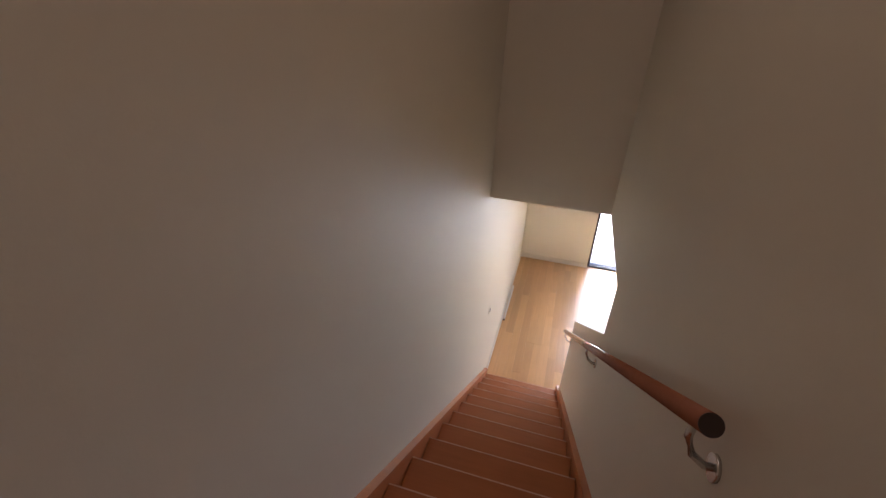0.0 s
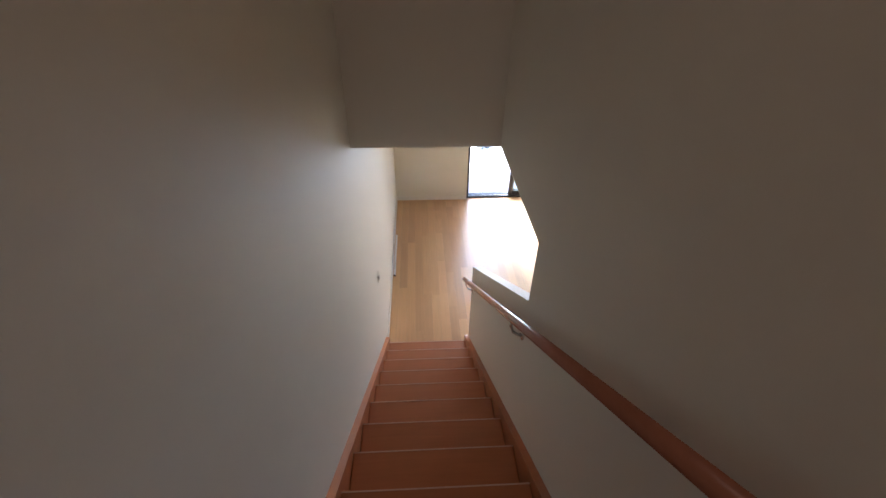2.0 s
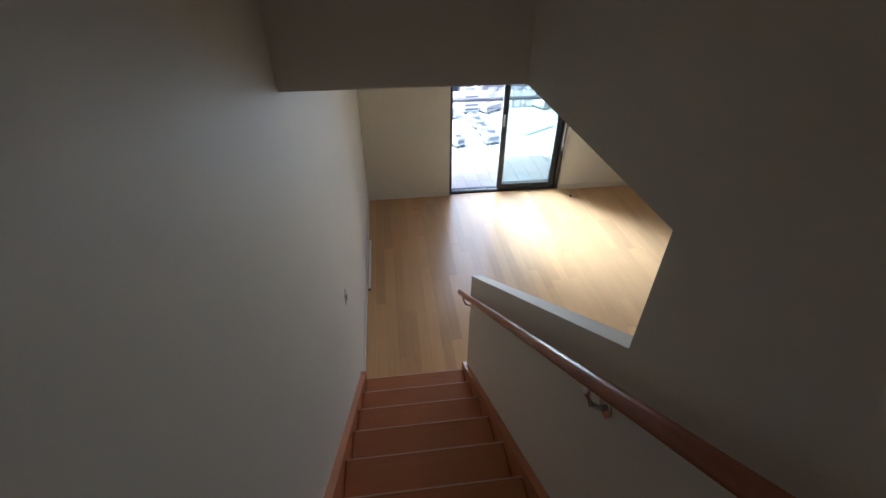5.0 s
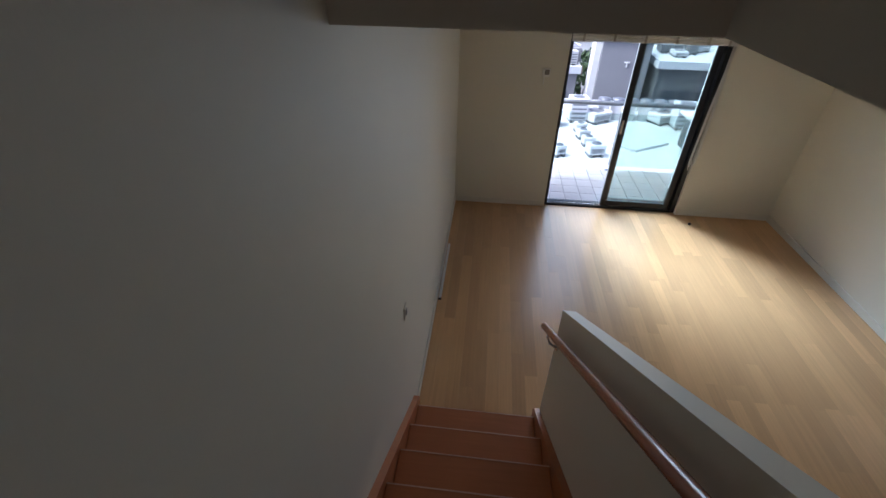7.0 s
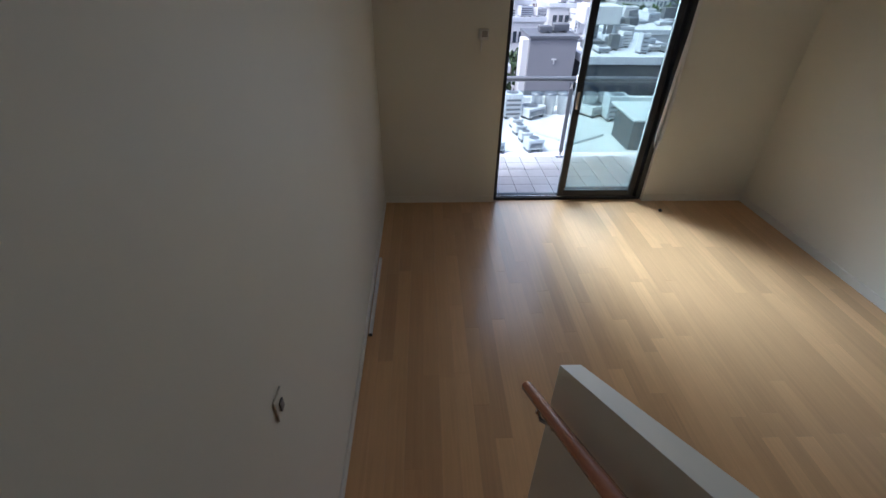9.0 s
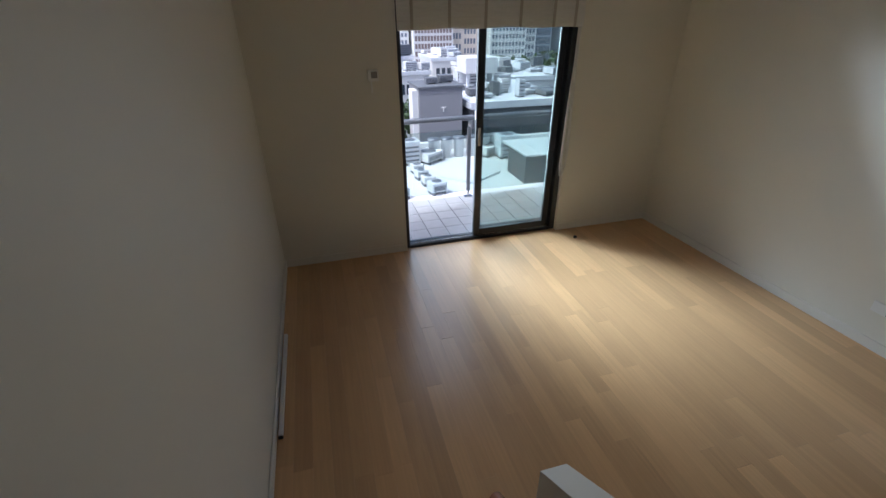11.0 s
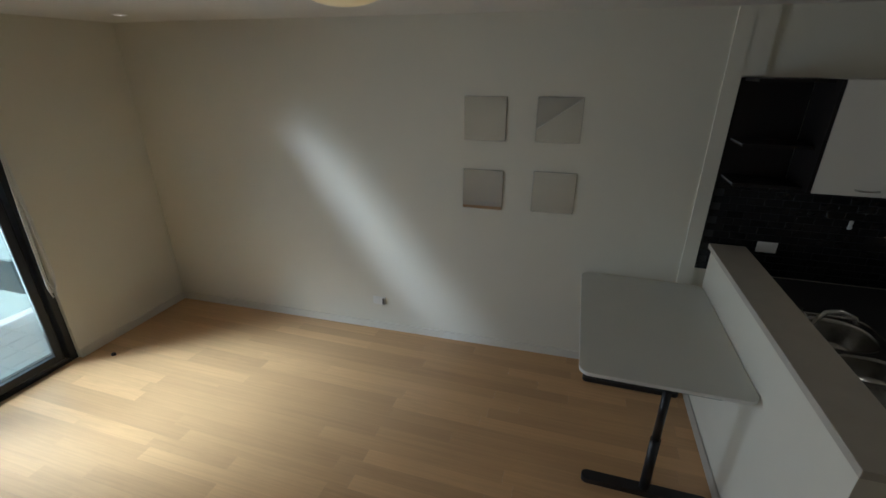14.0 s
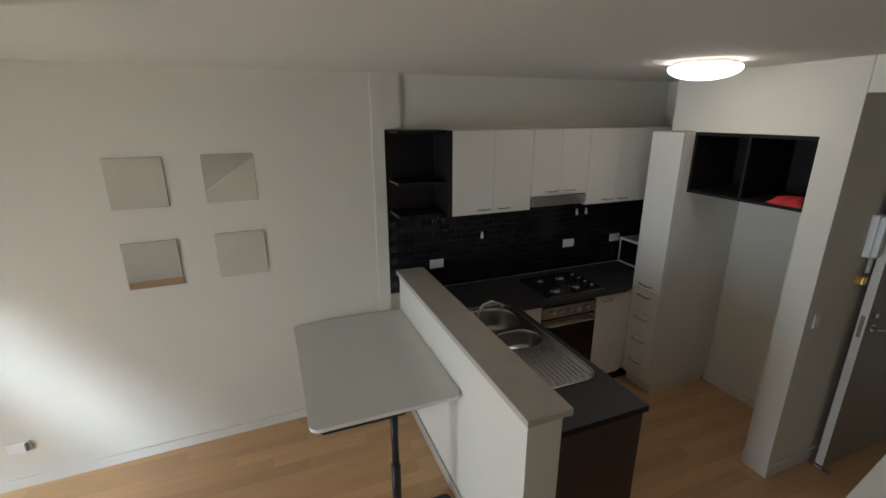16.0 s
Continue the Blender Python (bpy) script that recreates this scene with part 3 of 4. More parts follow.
under(tb, "cross_bar", boxm(2.68, 3.55, -1.195, -1.145, TZ - 0.055, TZ - 0.028, 0.004), TABLELEG)

# ---- half wall with cap ----
HY0, HY1, HX0 = -1.72, -1.55, 1.975
hw = setting("wall_half", boxm(HX0, XK - 0.027, HY0, HY1, -0.005, 1.070), PLASTER, "low cream half wall between kitchen and living room", "half wall")
cap = setting("trim_cap", boxm(HX0 - 0.035, XK - 0.027, HY0 - 0.025, HY1 + 0.025, 1.0705, 1.105, 0.005, 2), CAPSTONE, "taupe laminate cap on the half wall", "wall cap")
setting("baseboard", boxm(HX0 + 0.004, XK - 0.027, HY1 + 0.0005, HY1 + 0.014, -0.004, 0.075, 0.003), CAPSTONE, "grey-brown skirting board along the half wall", "skirting")

# ---- ceiling fittings ----
def bowl_curve(r, z, depth, n=14):
    """The rounded underside of a shallow glass bowl, from its rim to its middle."""
    return [(r * math.cos(math.pi / 2 * k / n), z - depth * math.sin(math.pi / 2 * k / n)) for k in range(n)] + [(0.0, z - depth)]


kl = thing("ceiling_lamp", "round opal glass ceiling lamp, switched on", "ceiling lamp", (2.58, -2.95, CEIL))
under(kl, "base", lathe([(0, -0.001), (0.155, -0.001), (0.160, -0.012), (0.155, -0.020), (0, -0.020)], 2.58, -2.95, CEIL, 40), CHROME, "thin metal ring")
under(kl, "shade", lathe([(0.155, -0.020), (0.178, -0.024)] + bowl_curve(0.182, -0.034, 0.062), 2.58, -2.95, CEIL, 40), LAMPON, "glowing white glass bowl")
ll = thing("ceiling_lamp", "round amber glass ceiling lamp with metal clips, dimly lit", "ceiling lamp", (2.09, 0.16, CEIL))
LX, LY = 2.09, 0.16
under(ll, "base", lathe([(0, -0.001), (0.11, -0.001), (0.11, -0.03), (0, -0.03)], LX, LY, CEIL, 32), SKIRT)
under(ll, "shade", lathe([(0.160, -0.040)] + bowl_curve(0.167, -0.046, 0.088) + bowl_curve(0.160, -0.046, 0.083)[::-1] + [(0.160, -0.040)],
                         LX, LY, CEIL, 44), LAMPWARM, "ribbed amber glass bowl")
for k in range(3):
    a = radians(-60 + 120 * k)
    px, py = LX + 0.164 * math.cos(a), LY + 0.164 * math.sin(a)
    under(ll, "clip", tube([(LX + 0.11 * math.cos(a), LY + 0.11 * math.sin(a), CEIL - 0.02), (px, py, CEIL - 0.045), (px + 0.006 * math.cos(a), py + 0.006 * math.sin(a), CEIL - 0.054)],
                           [0.005, 0.007, 0.013], 12), GREYPL, "dark metal clip")
sd = thing("smoke_detector", "round white smoke detector on the ceiling", "smoke detector", (2.26, -0.03, CEIL))
under(sd, "base", lathe([(0, -0.0005), (0.055, -0.0005), (0.058, -0.015), (0.052, -0.022), (0, -0.022)], 2.26, -0.03, CEIL, 28), WHITEPL)
under(sd, "sensor", lathe([(0.038, -0.0222), (0.036, -0.036), (0.028, -0.044), (0, -0.046)], 2.26, -0.03, CEIL, 24), WHITEPL)
dl = thing("downlight", "small round recessed downlight in the ceiling, switched on", "downlight", (3.20, 2.42, CEIL))
under(dl, "ring", lathe([(0.030, -0.0005), (0.045, -0.0008), (0.045, -0.006), (0.030, -0.008)], 3.20, 2.42, CEIL, 28), WHITEPL)
under(dl, "lens", lathe([(0, -0.003), (0.030, -0.003), (0.030, -0.0045), (0, -0.0045)], 3.20, 2.42, CEIL, 24), LAMPON, "glowing lens")

# ---- kitchen ----
def handle_bar(parent, p, along, out, length=0.10):
    """A bowed bar handle: its middle at p, running along one unit vector, standing off along another."""
    p, a, o = Vector(p), Vector(along), Vector(out)
    pts = [p - a * length / 2, p - a * length / 2 + o * 0.016, p - a * length * 0.3 + o * 0.024, p + o * 0.027, p + a * length * 0.3 + o * 0.024,
           p + a * length / 2 + o * 0.016, p + a * length / 2]
    bm = tube(pts, 0.0048, 8)
    root = parent if parent.parent is None else parent.parent
    bmesh.ops.translate(bm, verts=bm.verts, vec=-Vector(root.location))
    return part("handle", bm, CHROME, parent, "satin metal bow handle")


UX, UZ0, UZ1 = 3.53, 1.557, 2.150
# two-door cabinet, the one above the hood, the one beyond
for y0, y1, z0, hz in ((-1.872, -2.514, UZ0, 1.60), (-2.516, -3.028, 1.655, 1.70), (-3.030, -3.600, UZ0, 1.60)):
    c = thing("wall_cabinet", "white two-door kitchen wall cabinet with metal handles", "wall cabinet", (UX, y0, z0), group="kitchen wall cabinets")
    under(c, "body", boxm(UX + 0.020, XK - 0.002, y1 + 0.001, y0 - 0.001, z0, UZ1), CABWHITE)
    ym = (y0 + y1) / 2
    for a, b, hy in ((ym + 0.0008, y0 - 0.0008, ym + 0.075), (y1 + 0.0008, ym - 0.0008, ym - 0.085)):
        d = under(c, "door", boxm(UX, UX + 0.018, a, b, z0 + 0.001, UZ1 - 0.001, 0.0015), CABWHITE)
        handle_bar(d, (UX, hy, z0 + 0.035), (0, 1, 0), (-1, 0, 0), 0.10)

cp_ = thing("corner_cabinet", "blank white corner wall cabinet beside the tall pantry", "wall cabinet", (UX, -3.602, UZ0), group="kitchen wall cabinets")
under(cp_, "body", boxm(UX + 0.020, XK - 0.002, -4.098, -3.603, UZ0, UZ1), CABWHITE)
under(cp_, "filler_panel", boxm(UX, UX + 0.018, -4.098, -3.603, UZ0 + 0.001, UZ1 - 0.001, 0.0015), CABWHITE)

sh = thing("open_shelf", "black open end shelf beside the wall cabinets", "shelf", (3.7, -1.67, UZ0))
under(sh, "side_panel", boxm(UX + 0.0, XK - 0.02, -1.870, -1.852, UZ0, UZ1), CABBLACK)
under(sh, "back_panel", boxm(XK - 0.018, XK - 0.002, -1.850, -1.480, UZ0, UZ1), CABBLACK)
for z in (UZ0, 1.785, UZ1 - 0.018):
    s_ = under(sh, "shelf_board", boxm(UX + 0.06, XK - 0.02, -1.850, -1.500, z, z + 0.018, 0.001), CABBLACK)
    if z < 2.0:
        bm = boxm(UX + 0.06, XK - 0.03, -1.4995, -1.497, z + 0.010, z + 0.017)
        bmesh.ops.translate(bm, verts=bm.verts, vec=-Vector(sh.location))
        part("edge_strip", bm, ROOFDARK, s_, "worn grey edge strip")

hood = thing("range_hood", "slim stainless steel range hood below the wall cabinet", "range hood", (3.6, -2.77, 1.59))
under(hood, "body", boxm(UX + 0.015, XK - 0.01, -3.022, -2.522, 1.575, 1.653, 0.003), STEEL)
under(hood, "front_strip", boxm(UX - 0.004, UX + 0.014, -3.020, -2.524, 1.572, 1.652, 0.003), STEEL)
under(hood, "filter", boxm(UX + 0.05, XK - 0.06, -2.98, -2.56, 1.570, 1.5748), GREYPL)

# tiled splashback
splash = tagged(new("splashback"), "glossy black subway tile splashback", "splashback", kind="structure")
part("grout_bed", boxm(XK - 0.008, XK - 0.0005, -4.098, -1.482, 0.905, UZ0 - 0.002), GROUT, splash)
part("grout_bed", boxm(3.302, XK - 0.009, -4.099, -4.092, 0.905, 1.50), GROUT, splash)
tw, thh = 0.098, 0.0475
tile_me = mesh_of("tile", boxm(-0.004, 0, -tw / 2 + 0.0015, tw / 2 - 0.0015, -thh / 2 + 0.0015, thh / 2 - 0.0015, 0.0012), TILE)
row = 0
z = 0.908 + thh / 2
while z + thh / 2 < UZ0 - 0.004:
    y = -1.49 - tw / 2 - (tw / 2 if row % 2 else 0)
    while y - tw / 2 > -4.09:
        share("tile", tile_me, splash, (XK - 0.0085, y, z))
        y -= tw
    z += thh
    row += 1

# power outlets and hooks on the splashback
for oy, oz in ((-1.865, 1.110), (-3.135, 1.145), (-3.66, 1.145)):
    o = thing("power_outlet", "white double power outlet on black tiles", "power outlet", (XK - 0.013, oy, oz), group="splashback outlets")
    under(o, "plate", boxm(XK - 0.022, XK - 0.0131, oy - 0.058, oy + 0.058, oz - 0.036, oz + 0.036, 0.003, 2), WHITEPL)
    for k in (-1, 1):
        under(o, "switch", boxm(XK - 0.0245, XK - 0.0221, oy + k * 0.030 - 0.006, oy + k * 0.030 + 0.006, oz + 0.012, oz + 0.026), WHITEPL)
for hy, hz in ((-2.265, 1.305), (-3.20, 1.425), (-3.30, 1.425)):
    h = thing("wall_hook", "small white adhesive hook on black tiles", "hook", (XK - 0.013, hy, hz), group="splashback hooks")
    under(h, "plate", boxm(XK - 0.018, XK - 0.0131, hy - 0.011, hy + 0.011, hz - 0.028, hz + 0.028, 0.003, 2), WHITEPL)
    under(h, "hook", tube([(XK - 0.018, hy, hz - 0.005), (XK - 0.028, hy, hz - 0.022), (XK - 0.036, hy, hz - 0.016), (XK - 0.036, hy, hz - 0.004)], 0.0035, 8), WHITEPL)

# worktop in a U
BXN, BYF, BXF = 2.04, -2.286, 3.25
pts = [(BXN, -1.722), (BXN, BYF), (BXF - 0.03, BYF), (BXF, BYF - 0.03), (BXF, -3.30), (BXF + 0.02, -3.36), (BXF + 0.05, -3.397), (BXF + 0.05, -4.095), (XK - 0.014, -4.095), (XK - 0.014, -1.722)]
wt = thing("worktop", "charcoal laminate kitchen worktop with sink and hob set in", "worktop", (3.4, -2.2, 0.88))


def holed(outer, holes, z0, z1):
    """A flat slab between z0 and z1 with openings through it."""
    bm = bmesh.new()
    loops = []
    for ring in [outer] + holes:
        vs = [bm.verts.new((x, y, z0)) for x, y in ring]
        loops += [bm.edges.new((vs[k], vs[(k + 1) % len(vs)])) for k in range(len(vs))]
    bmesh.ops.triangle_fill(bm, use_beauty=True, use_dissolve=False, edges=loops)
    g = bmesh.ops.extrude_face_region(bm, geom=list(bm.faces))
    for v in g["geom"]:
        if isinstance(v, bmesh.types.BMVert):
            v.co.z = z1
    bmesh.ops.recalc_face_normals(bm, faces=list(bm.faces))
    return bm


under(wt, "bench_slab", holed(pts, [[(2.715, -2.215), (3.335, -2.215), (3.335, -1.815), (2.715, -1.815)]], 0.868, 0.900), BENCH)
under(wt, "edge_strip", boxm(BXN - 0.002, BXN - 0.0002, BYF, -1.722, 0.869, 0.899), CABBLACK, "dark edge strip")
under(wt, "edge_strip", boxm(BXN, BXF - 0.03, BYF - 0.002, BYF - 0.0002, 0.869, 0.899), CABBLACK, "dark edge strip")

# base units
bc = thing("sink_cabinet", "dark brown panelled sink cabinet behind the half wall", "base cabinet", (2.6, -2.0, 0))
under(bc, "end_panel", boxm(BXN + 0.012, BXN + 0.030, BYF + 0.020, -1.723, 0.0, 0.867), CABBROWN, "dark brown laminate end panel")
under(bc, "body", boxm(BXN + 0.031, BXF + 0.02, BYF + 0.040, -1.724, 0.10, 0.720), CABWHITE)
under(bc, "rail", boxm(BXN + 0.031, BXF + 0.02, BYF + 0.040, BYF + 0.058, 0.721, 0.867), CABWHITE)
under(bc, "rail", boxm(BXN + 0.031, BXF + 0.02, -1.742, -1.724, 0.721, 0.867), CABWHITE)
for k in range(3):
    xa = BXN + 0.034 + k * 0.39
    d = under(bc, "door", boxm(xa, xa + 0.387, BYF + 0.020, BYF + 0.038, 0.115, 0.862, 0.0015), CABWHITE)
    handle_bar(d, (xa + 0.19, BYF + 0.020, 0.82), (1, 0, 0), (0, -1, 0), 0.10)
under(bc, "kickboard", boxm(BXN + 0.031, BXF + 0.05, BYF + 0.08, BYF + 0.095, 0.0, 0.099), CABBLACK)

FX = BXF + 0.022
ov = thing("oven", "built-in stainless steel oven with a dark glass door", "oven", (3.5, -2.76, 0.2))
under(ov, "body", boxm(FX + 0.02, XK - 0.06, -3.018, -2.505, 0.20, 0.855), STEEL)
under(ov, "control_panel", boxm(FX - 0.006, FX + 0.019, -3.016, -2.507, 0.745, 0.842, 0.003), STEEL)
dr = under(ov, "door", boxm(FX - 0.008, FX + 0.019, -3.016, -2.507, 0.245, 0.738, 0.003), BLACKGLASS, "dark glass oven door")
for k in range(5):
    ky = -2.60 - 0.08 * k
    under(ov, "knob", tube([(FX - 0.006, ky, 0.795), (FX - 0.026, ky, 0.795)], 0.015, 14), GREYPL)
bm = tube([(FX - 0.008, -2.975, 0.70), (FX - 0.040, -2.975, 0.70), (FX - 0.045, -2.96, 0.70), (FX - 0.045, -2.563, 0.70), (FX - 0.040, -2.548, 0.70), (FX - 0.008, -2.548, 0.70)], 0.008, 10)
bmesh.ops.translate(bm, verts=bm.verts, vec=-Vector(ov.location))
part("handle", bm, STEEL, dr, "long steel bar handle")
bm = boxm(FX - 0.0095, FX - 0.0082, -3.010, -2.513, 0.68, 0.735)
bmesh.ops.translate(bm, verts=bm.verts, vec=-Vector(ov.location))
part("door_trim", bm, STEEL, dr)

b2 = thing("base_cabinet", "white kitchen base cabinet beside the oven", "base cabinet", (3.5, -3.2, 0))
under(b2, "filler_panel", boxm(FX, FX + 0.018, -2.502, -2.290, 0.115, 0.862, 0.001), CABWHITE)
under(b2, "lower_panel", boxm(FX, FX + 0.018, -3.018, -2.505, 0.115, 0.240, 0.001), CABWHITE)
d = under(b2, "door", boxm(FX, FX + 0.018, -3.300, -3.022, 0.115, 0.862, 0.0015), CABWHITE)
handle_bar(d, (FX, -3.12, 0.82), (0, 1, 0), (-1, 0, 0), 0.10)
under(b2, "corner_panel", prism([(FX, -3.302), (FX + 0.018, -3.302), (FX + 0.045, -3.395), (FX + 0.027, -3.395)], "z", 0.115, 0.862), CABWHITE)
under(b2, "side_body", boxm(FX + 0.047, XK - 0.02, -4.09, -3.021, 0.10, 0.866), CABWHITE)
under(b2, "kickboard", boxm(FX + 0.055, FX + 0.07, -3.95, -2.25, 0.0, 0.099), CABBLACK)

# tall pantry with drawers
PX0, PX1, PY = 3.02, 3.298, -3.40
pa = thing("pantry", "tall white pantry cabinet with four drawers below", "tall cabinet", (3.13, PY, 0))
under(pa, "body", boxm(PX0, PX1, -4.098, PY - 0.020, 0.10, 2.132), CABWHITE)
d = under(pa, "door", boxm(PX0 + 0.001, PX1 - 0.001, PY - 0.018, PY, 0.905, 2.130, 0.0015), CABWHITE)
handle_bar(d, (PX0 + 0.14, PY, 0.945), (1, 0, 0), (0, 1, 0), 0.12)
for k in range(4):
    za = 0.118 + k * 0.1965
    d = under(pa, "drawer", boxm(PX0 + 0.001, PX1 - 0.001, PY - 0.018, PY, za, za + 0.1935, 0.0015), CABWHITE)
    handle_bar(d, (PX0 + 0.14, PY, za + 0.145), (1, 0, 0), (0, 1, 0), 0.12)
under(pa, "kickboard", boxm(PX0 + 0.006, PX1, -4.05, PY - 0.065, 0.0, 0.099), SKIRT)

# black open box over the fridge recess
bx = thing("open_cabinet", "black open two-bay cabinet above the fridge recess", "cabinet", (2.64, -3.52, 1.71))
bx0, bx1, bz0, bz1, by0, by1 = 2.238, 3.018, 1.712, 2.132, -3.95, -3.502
under(bx, "bottom_board", boxm(bx0, bx1, by0, by1, bz0, bz0 + 0.020, 0.001), CABBLACK)
under(bx, "top_board", boxm(bx0, bx1, by0, by1, bz1 - 0.020, bz1, 0.001), CABBLACK)
for xa in (bx0, (bx0 + bx1) / 2 - 0.009, bx1 - 0.018):
    under(bx, "upright", boxm(xa, xa + 0.018, by0, by1 - 0.001, bz0 + 0.021, bz1 - 0.021), CABBLACK)
under(bx, "back_board", boxm(bx0 + 0.019, bx1 - 0.019, by0, by0 + 0.012, bz0 + 0.021, bz1 - 0.021), CABBLACK)
cl = thing("folded_cloth", "crumpled red cloth lying in the open cabinet", "cloth", (2.42, -3.60, bz0 + 0.0205))
bm = bmesh.new()
g = []
for i in range(15):
    r_ = []
    for j in range(11):
        u, v = i / 14, j / 10
        e = min(u, 1 - u, v, 1 - v) * 5
        hgt = 0.052 * min(1, e) * (0.75 + 0.5 * noise.noise((u * 5, v * 5, 3.1))) + 0.001
        r_.append(bm.verts.new((2.272 + 0.205 * u + 0.012 * noise.noise((u * 3, v * 4, 1)), -3.70 + 0.185 * v + 0.012 * noise.noise((u * 3, v * 4, 7)), bz0 + 0.0205 + max(0.001, hgt))))
    g.append(r_)
for i in range(14):
    for j in range(10):
        f = bm.faces.new((g[i][j], g[i + 1][j], g[i + 1][j + 1], g[i][j + 1]))
        f.smooth = True
ring = [g[i][0] for i in range(15)] + [g[14][j] for j in range(1, 11)] + [g[i][10] for i in range(13, -1, -1)] + [g[0][j] for j in range(9, 0, -1)]
low = [bm.verts.new((v.co.x, v.co.y, bz0 + 0.0205)) for v in ring]
for k in range(len(ring)):
    bm.faces.new((ring[k], low[k], low[(k + 1) % len(ring)], ring[(k + 1) % len(ring)]))
bm.faces.new(low)
bmesh.ops.recalc_face_normals(bm, faces=bm.faces)
under(cl, "cloth", bm, RED)

# hob
hb = thing("gas_hob", "black four-burner gas hob with steel edge and knobs", "hob", (3.5, -2.86, 0.90))
hx0, hx1, hy0, hy1 = 3.31, 3.74, -3.12, -2.575
under(hb, "steel_rim", boxm(hx0, hx1, hy0, hy1, 0.9005, 0.906, 0.002), STEEL)
under(hb, "top", boxm(hx0 + 0.012, hx1 - 0.012, hy0 + 0.012, hy1 - 0.012, 0.906, 0.909, 0.001), ENAMEL)
for bx_, by_, br in ((3.40, -2.70, 0.055), (3.62, -2.70, 0.040), (3.40, -2.90, 0.040), (3.62, -2.90, 0.048)):
    bu = under(hb, "burner", lathe([(0, 0.0005), (br, 0.0005), (br, 0.012), (br * 0.8, 0.016), (br * 0.78, 0.024), (br * 0.7, 0.028), (0, 0.029)], bx_, by_, 0.909, 24), STEEL, "round steel burner with black cap")
    o = Vector(hb.location)
    bm = lathe([(0, 0.029), (br * 0.86, 0.029), (br * 0.84, 0.036), (0, 0.039)], bx_ - o.x, by_ - o.y, 0.909 - o.z, 24)
    part("burner_cap", bm, ENAMEL, bu)
    for a in range(4):
        an = radians(45 + 90 * a)
        c_, s__ = math.cos(an), math.sin(an)
        part("trivet_arm", tube([(bx_ - o.x + c_ * br * 1.7, by_ - o.y + s__ * br * 1.7, 0.910 - o.z), (bx_ - o.x + c_ * br * 1.6, by_ - o.y + s__ * br * 1.6, 0.948 - o.z),
                                 (bx_ - o.x + c_ * br * 0.5, by_ - o.y + s__ * br * 0.5, 0.950 - o.z)], 0.004, 6), ENAMEL, bu, "black iron trivet arm")
for k in range(4):
    ky, kx = -3.045, 3.38 + 0.085 * k
    under(hb, "knob", lathe([(0, 0), (0.019, 0), (0.018, 0.016), (0.013, 0.024), (0, 0.025)], kx, ky, 0.909, 18), STEEL)

# sink with drainer
sk = thing("sink", "stainless steel one and a half bowl sink with drainer", "sink", (2.85, -2.02, 0.90))


def dish(cx, cy, hx, hy, depth, r):
    """An open bowl with rounded corners and a flat bottom, with wall thickness."""
    bm = bmesh.new()
    rings = []
    for f, dz in ((1.0, 0.006), (0.985, 0.004), (0.95, -0.012), (0.90, -depth * 0.8), (0.80, -depth), (0.10, -depth - 0.004)):
        rings.append([bm.verts.new((x, y, 0.9005 + dz)) for x, y in round_rect(cx - hx * f, cx + hx * f, cy - hy * f, cy + hy * f, r * f)])
    n = len(rings[0])
    for q, w in zip(rings, rings[1:]):
        for k in range(n):
            fc = bm.faces.new((q[k], q[(k + 1) % n], w[(k + 1) % n], w[k]))
            fc.smooth = True
    bm.faces.new(rings[-1])
    return bm


sx0, sx1, sy0, sy1 = 2.32, 3.36, -2.235, -1.80
rim = under(sk, "rim", tube([(x, y, 0.904) for x, y in round_rect(sx0, sx1, sy0, sy1, 0.10, 8)] + [(round_rect(sx0, sx1, sy0, sy1, 0.10, 8)[0] + (0.904,))], 0.006, 8), STEEL)
BOWLS = ((3.155, -2.02, 0.165, 0.180, 0.15, 0.15), (2.842, -2.035, 0.112, 0.150, 0.11, 0.105))
under(sk, "deck", holed(round_rect(sx0, sx1, sy0, sy1, 0.10, 8),
                        [round_rect(cx - hx, cx + hx, cy - hy, cy + hy, r) for cx, cy, hx, hy, d, r in BOWLS], 0.9006, 0.9035), STEEL)
mb = under(sk, "main_bowl", dish(*BOWLS[0]), STEEL, "large round-cornered bowl")
sb = under(sk, "small_bowl", dish(*BOWLS[1]), STEEL, "small round-cornered bowl")
for bowl, (cx, cy, hx, hy, d, r) in ((mb, BOWLS[0]), (sb, BOWLS[1])):
    o = Vector(sk.location)
    part("waste", lathe([(0, 0.003), (0.030, 0.003), (0.038, 0.0), (0.038, -0.004), (0, -0.004)], cx - o.x, cy - o.y, 0.9005 - d - o.z, 20), CHROME, bowl, "round chrome waste")
for k in range(9):
    part_y = -2.185 + 0.042 * k
    under(sk, "dimple", lathe([(0.012, 0), (0.009, 0.003), (0, 0.004)], 2.352, part_y, 0.9034, 12), STEEL)
for k in range(12):
    yy = -2.185 + 0.029 * k
    under(sk, "drain_rib", tube([(2.375, yy, 0.9030), (2.40, yy, 0.9040), (2.68, yy, 0.9040), (2.70, yy, 0.9030)], 0.0036, 6), STEEL)
tp = thing("kitchen_tap", "chrome mixer tap standing at the back of the sink", "tap", (3.00, -1.83, 0.9035))
under(tp, "base", lathe([(0, 0), (0.026, 0), (0.024, 0.012), (0.020, 0.09), (0, 0.092)], 3.00, -1.83, 0.9035, 20), CHROME)
under(tp, "spout", tube([(3.00, -1.83, 0.985), (3.00, -1.836, 1.05), (3.00, -1.862, 1.098), (3.00, -1.92, 1.110), (3.00, -1.985, 1.085), (3.00, -2.0, 1.05)], 0.0125, 14), CHROME)
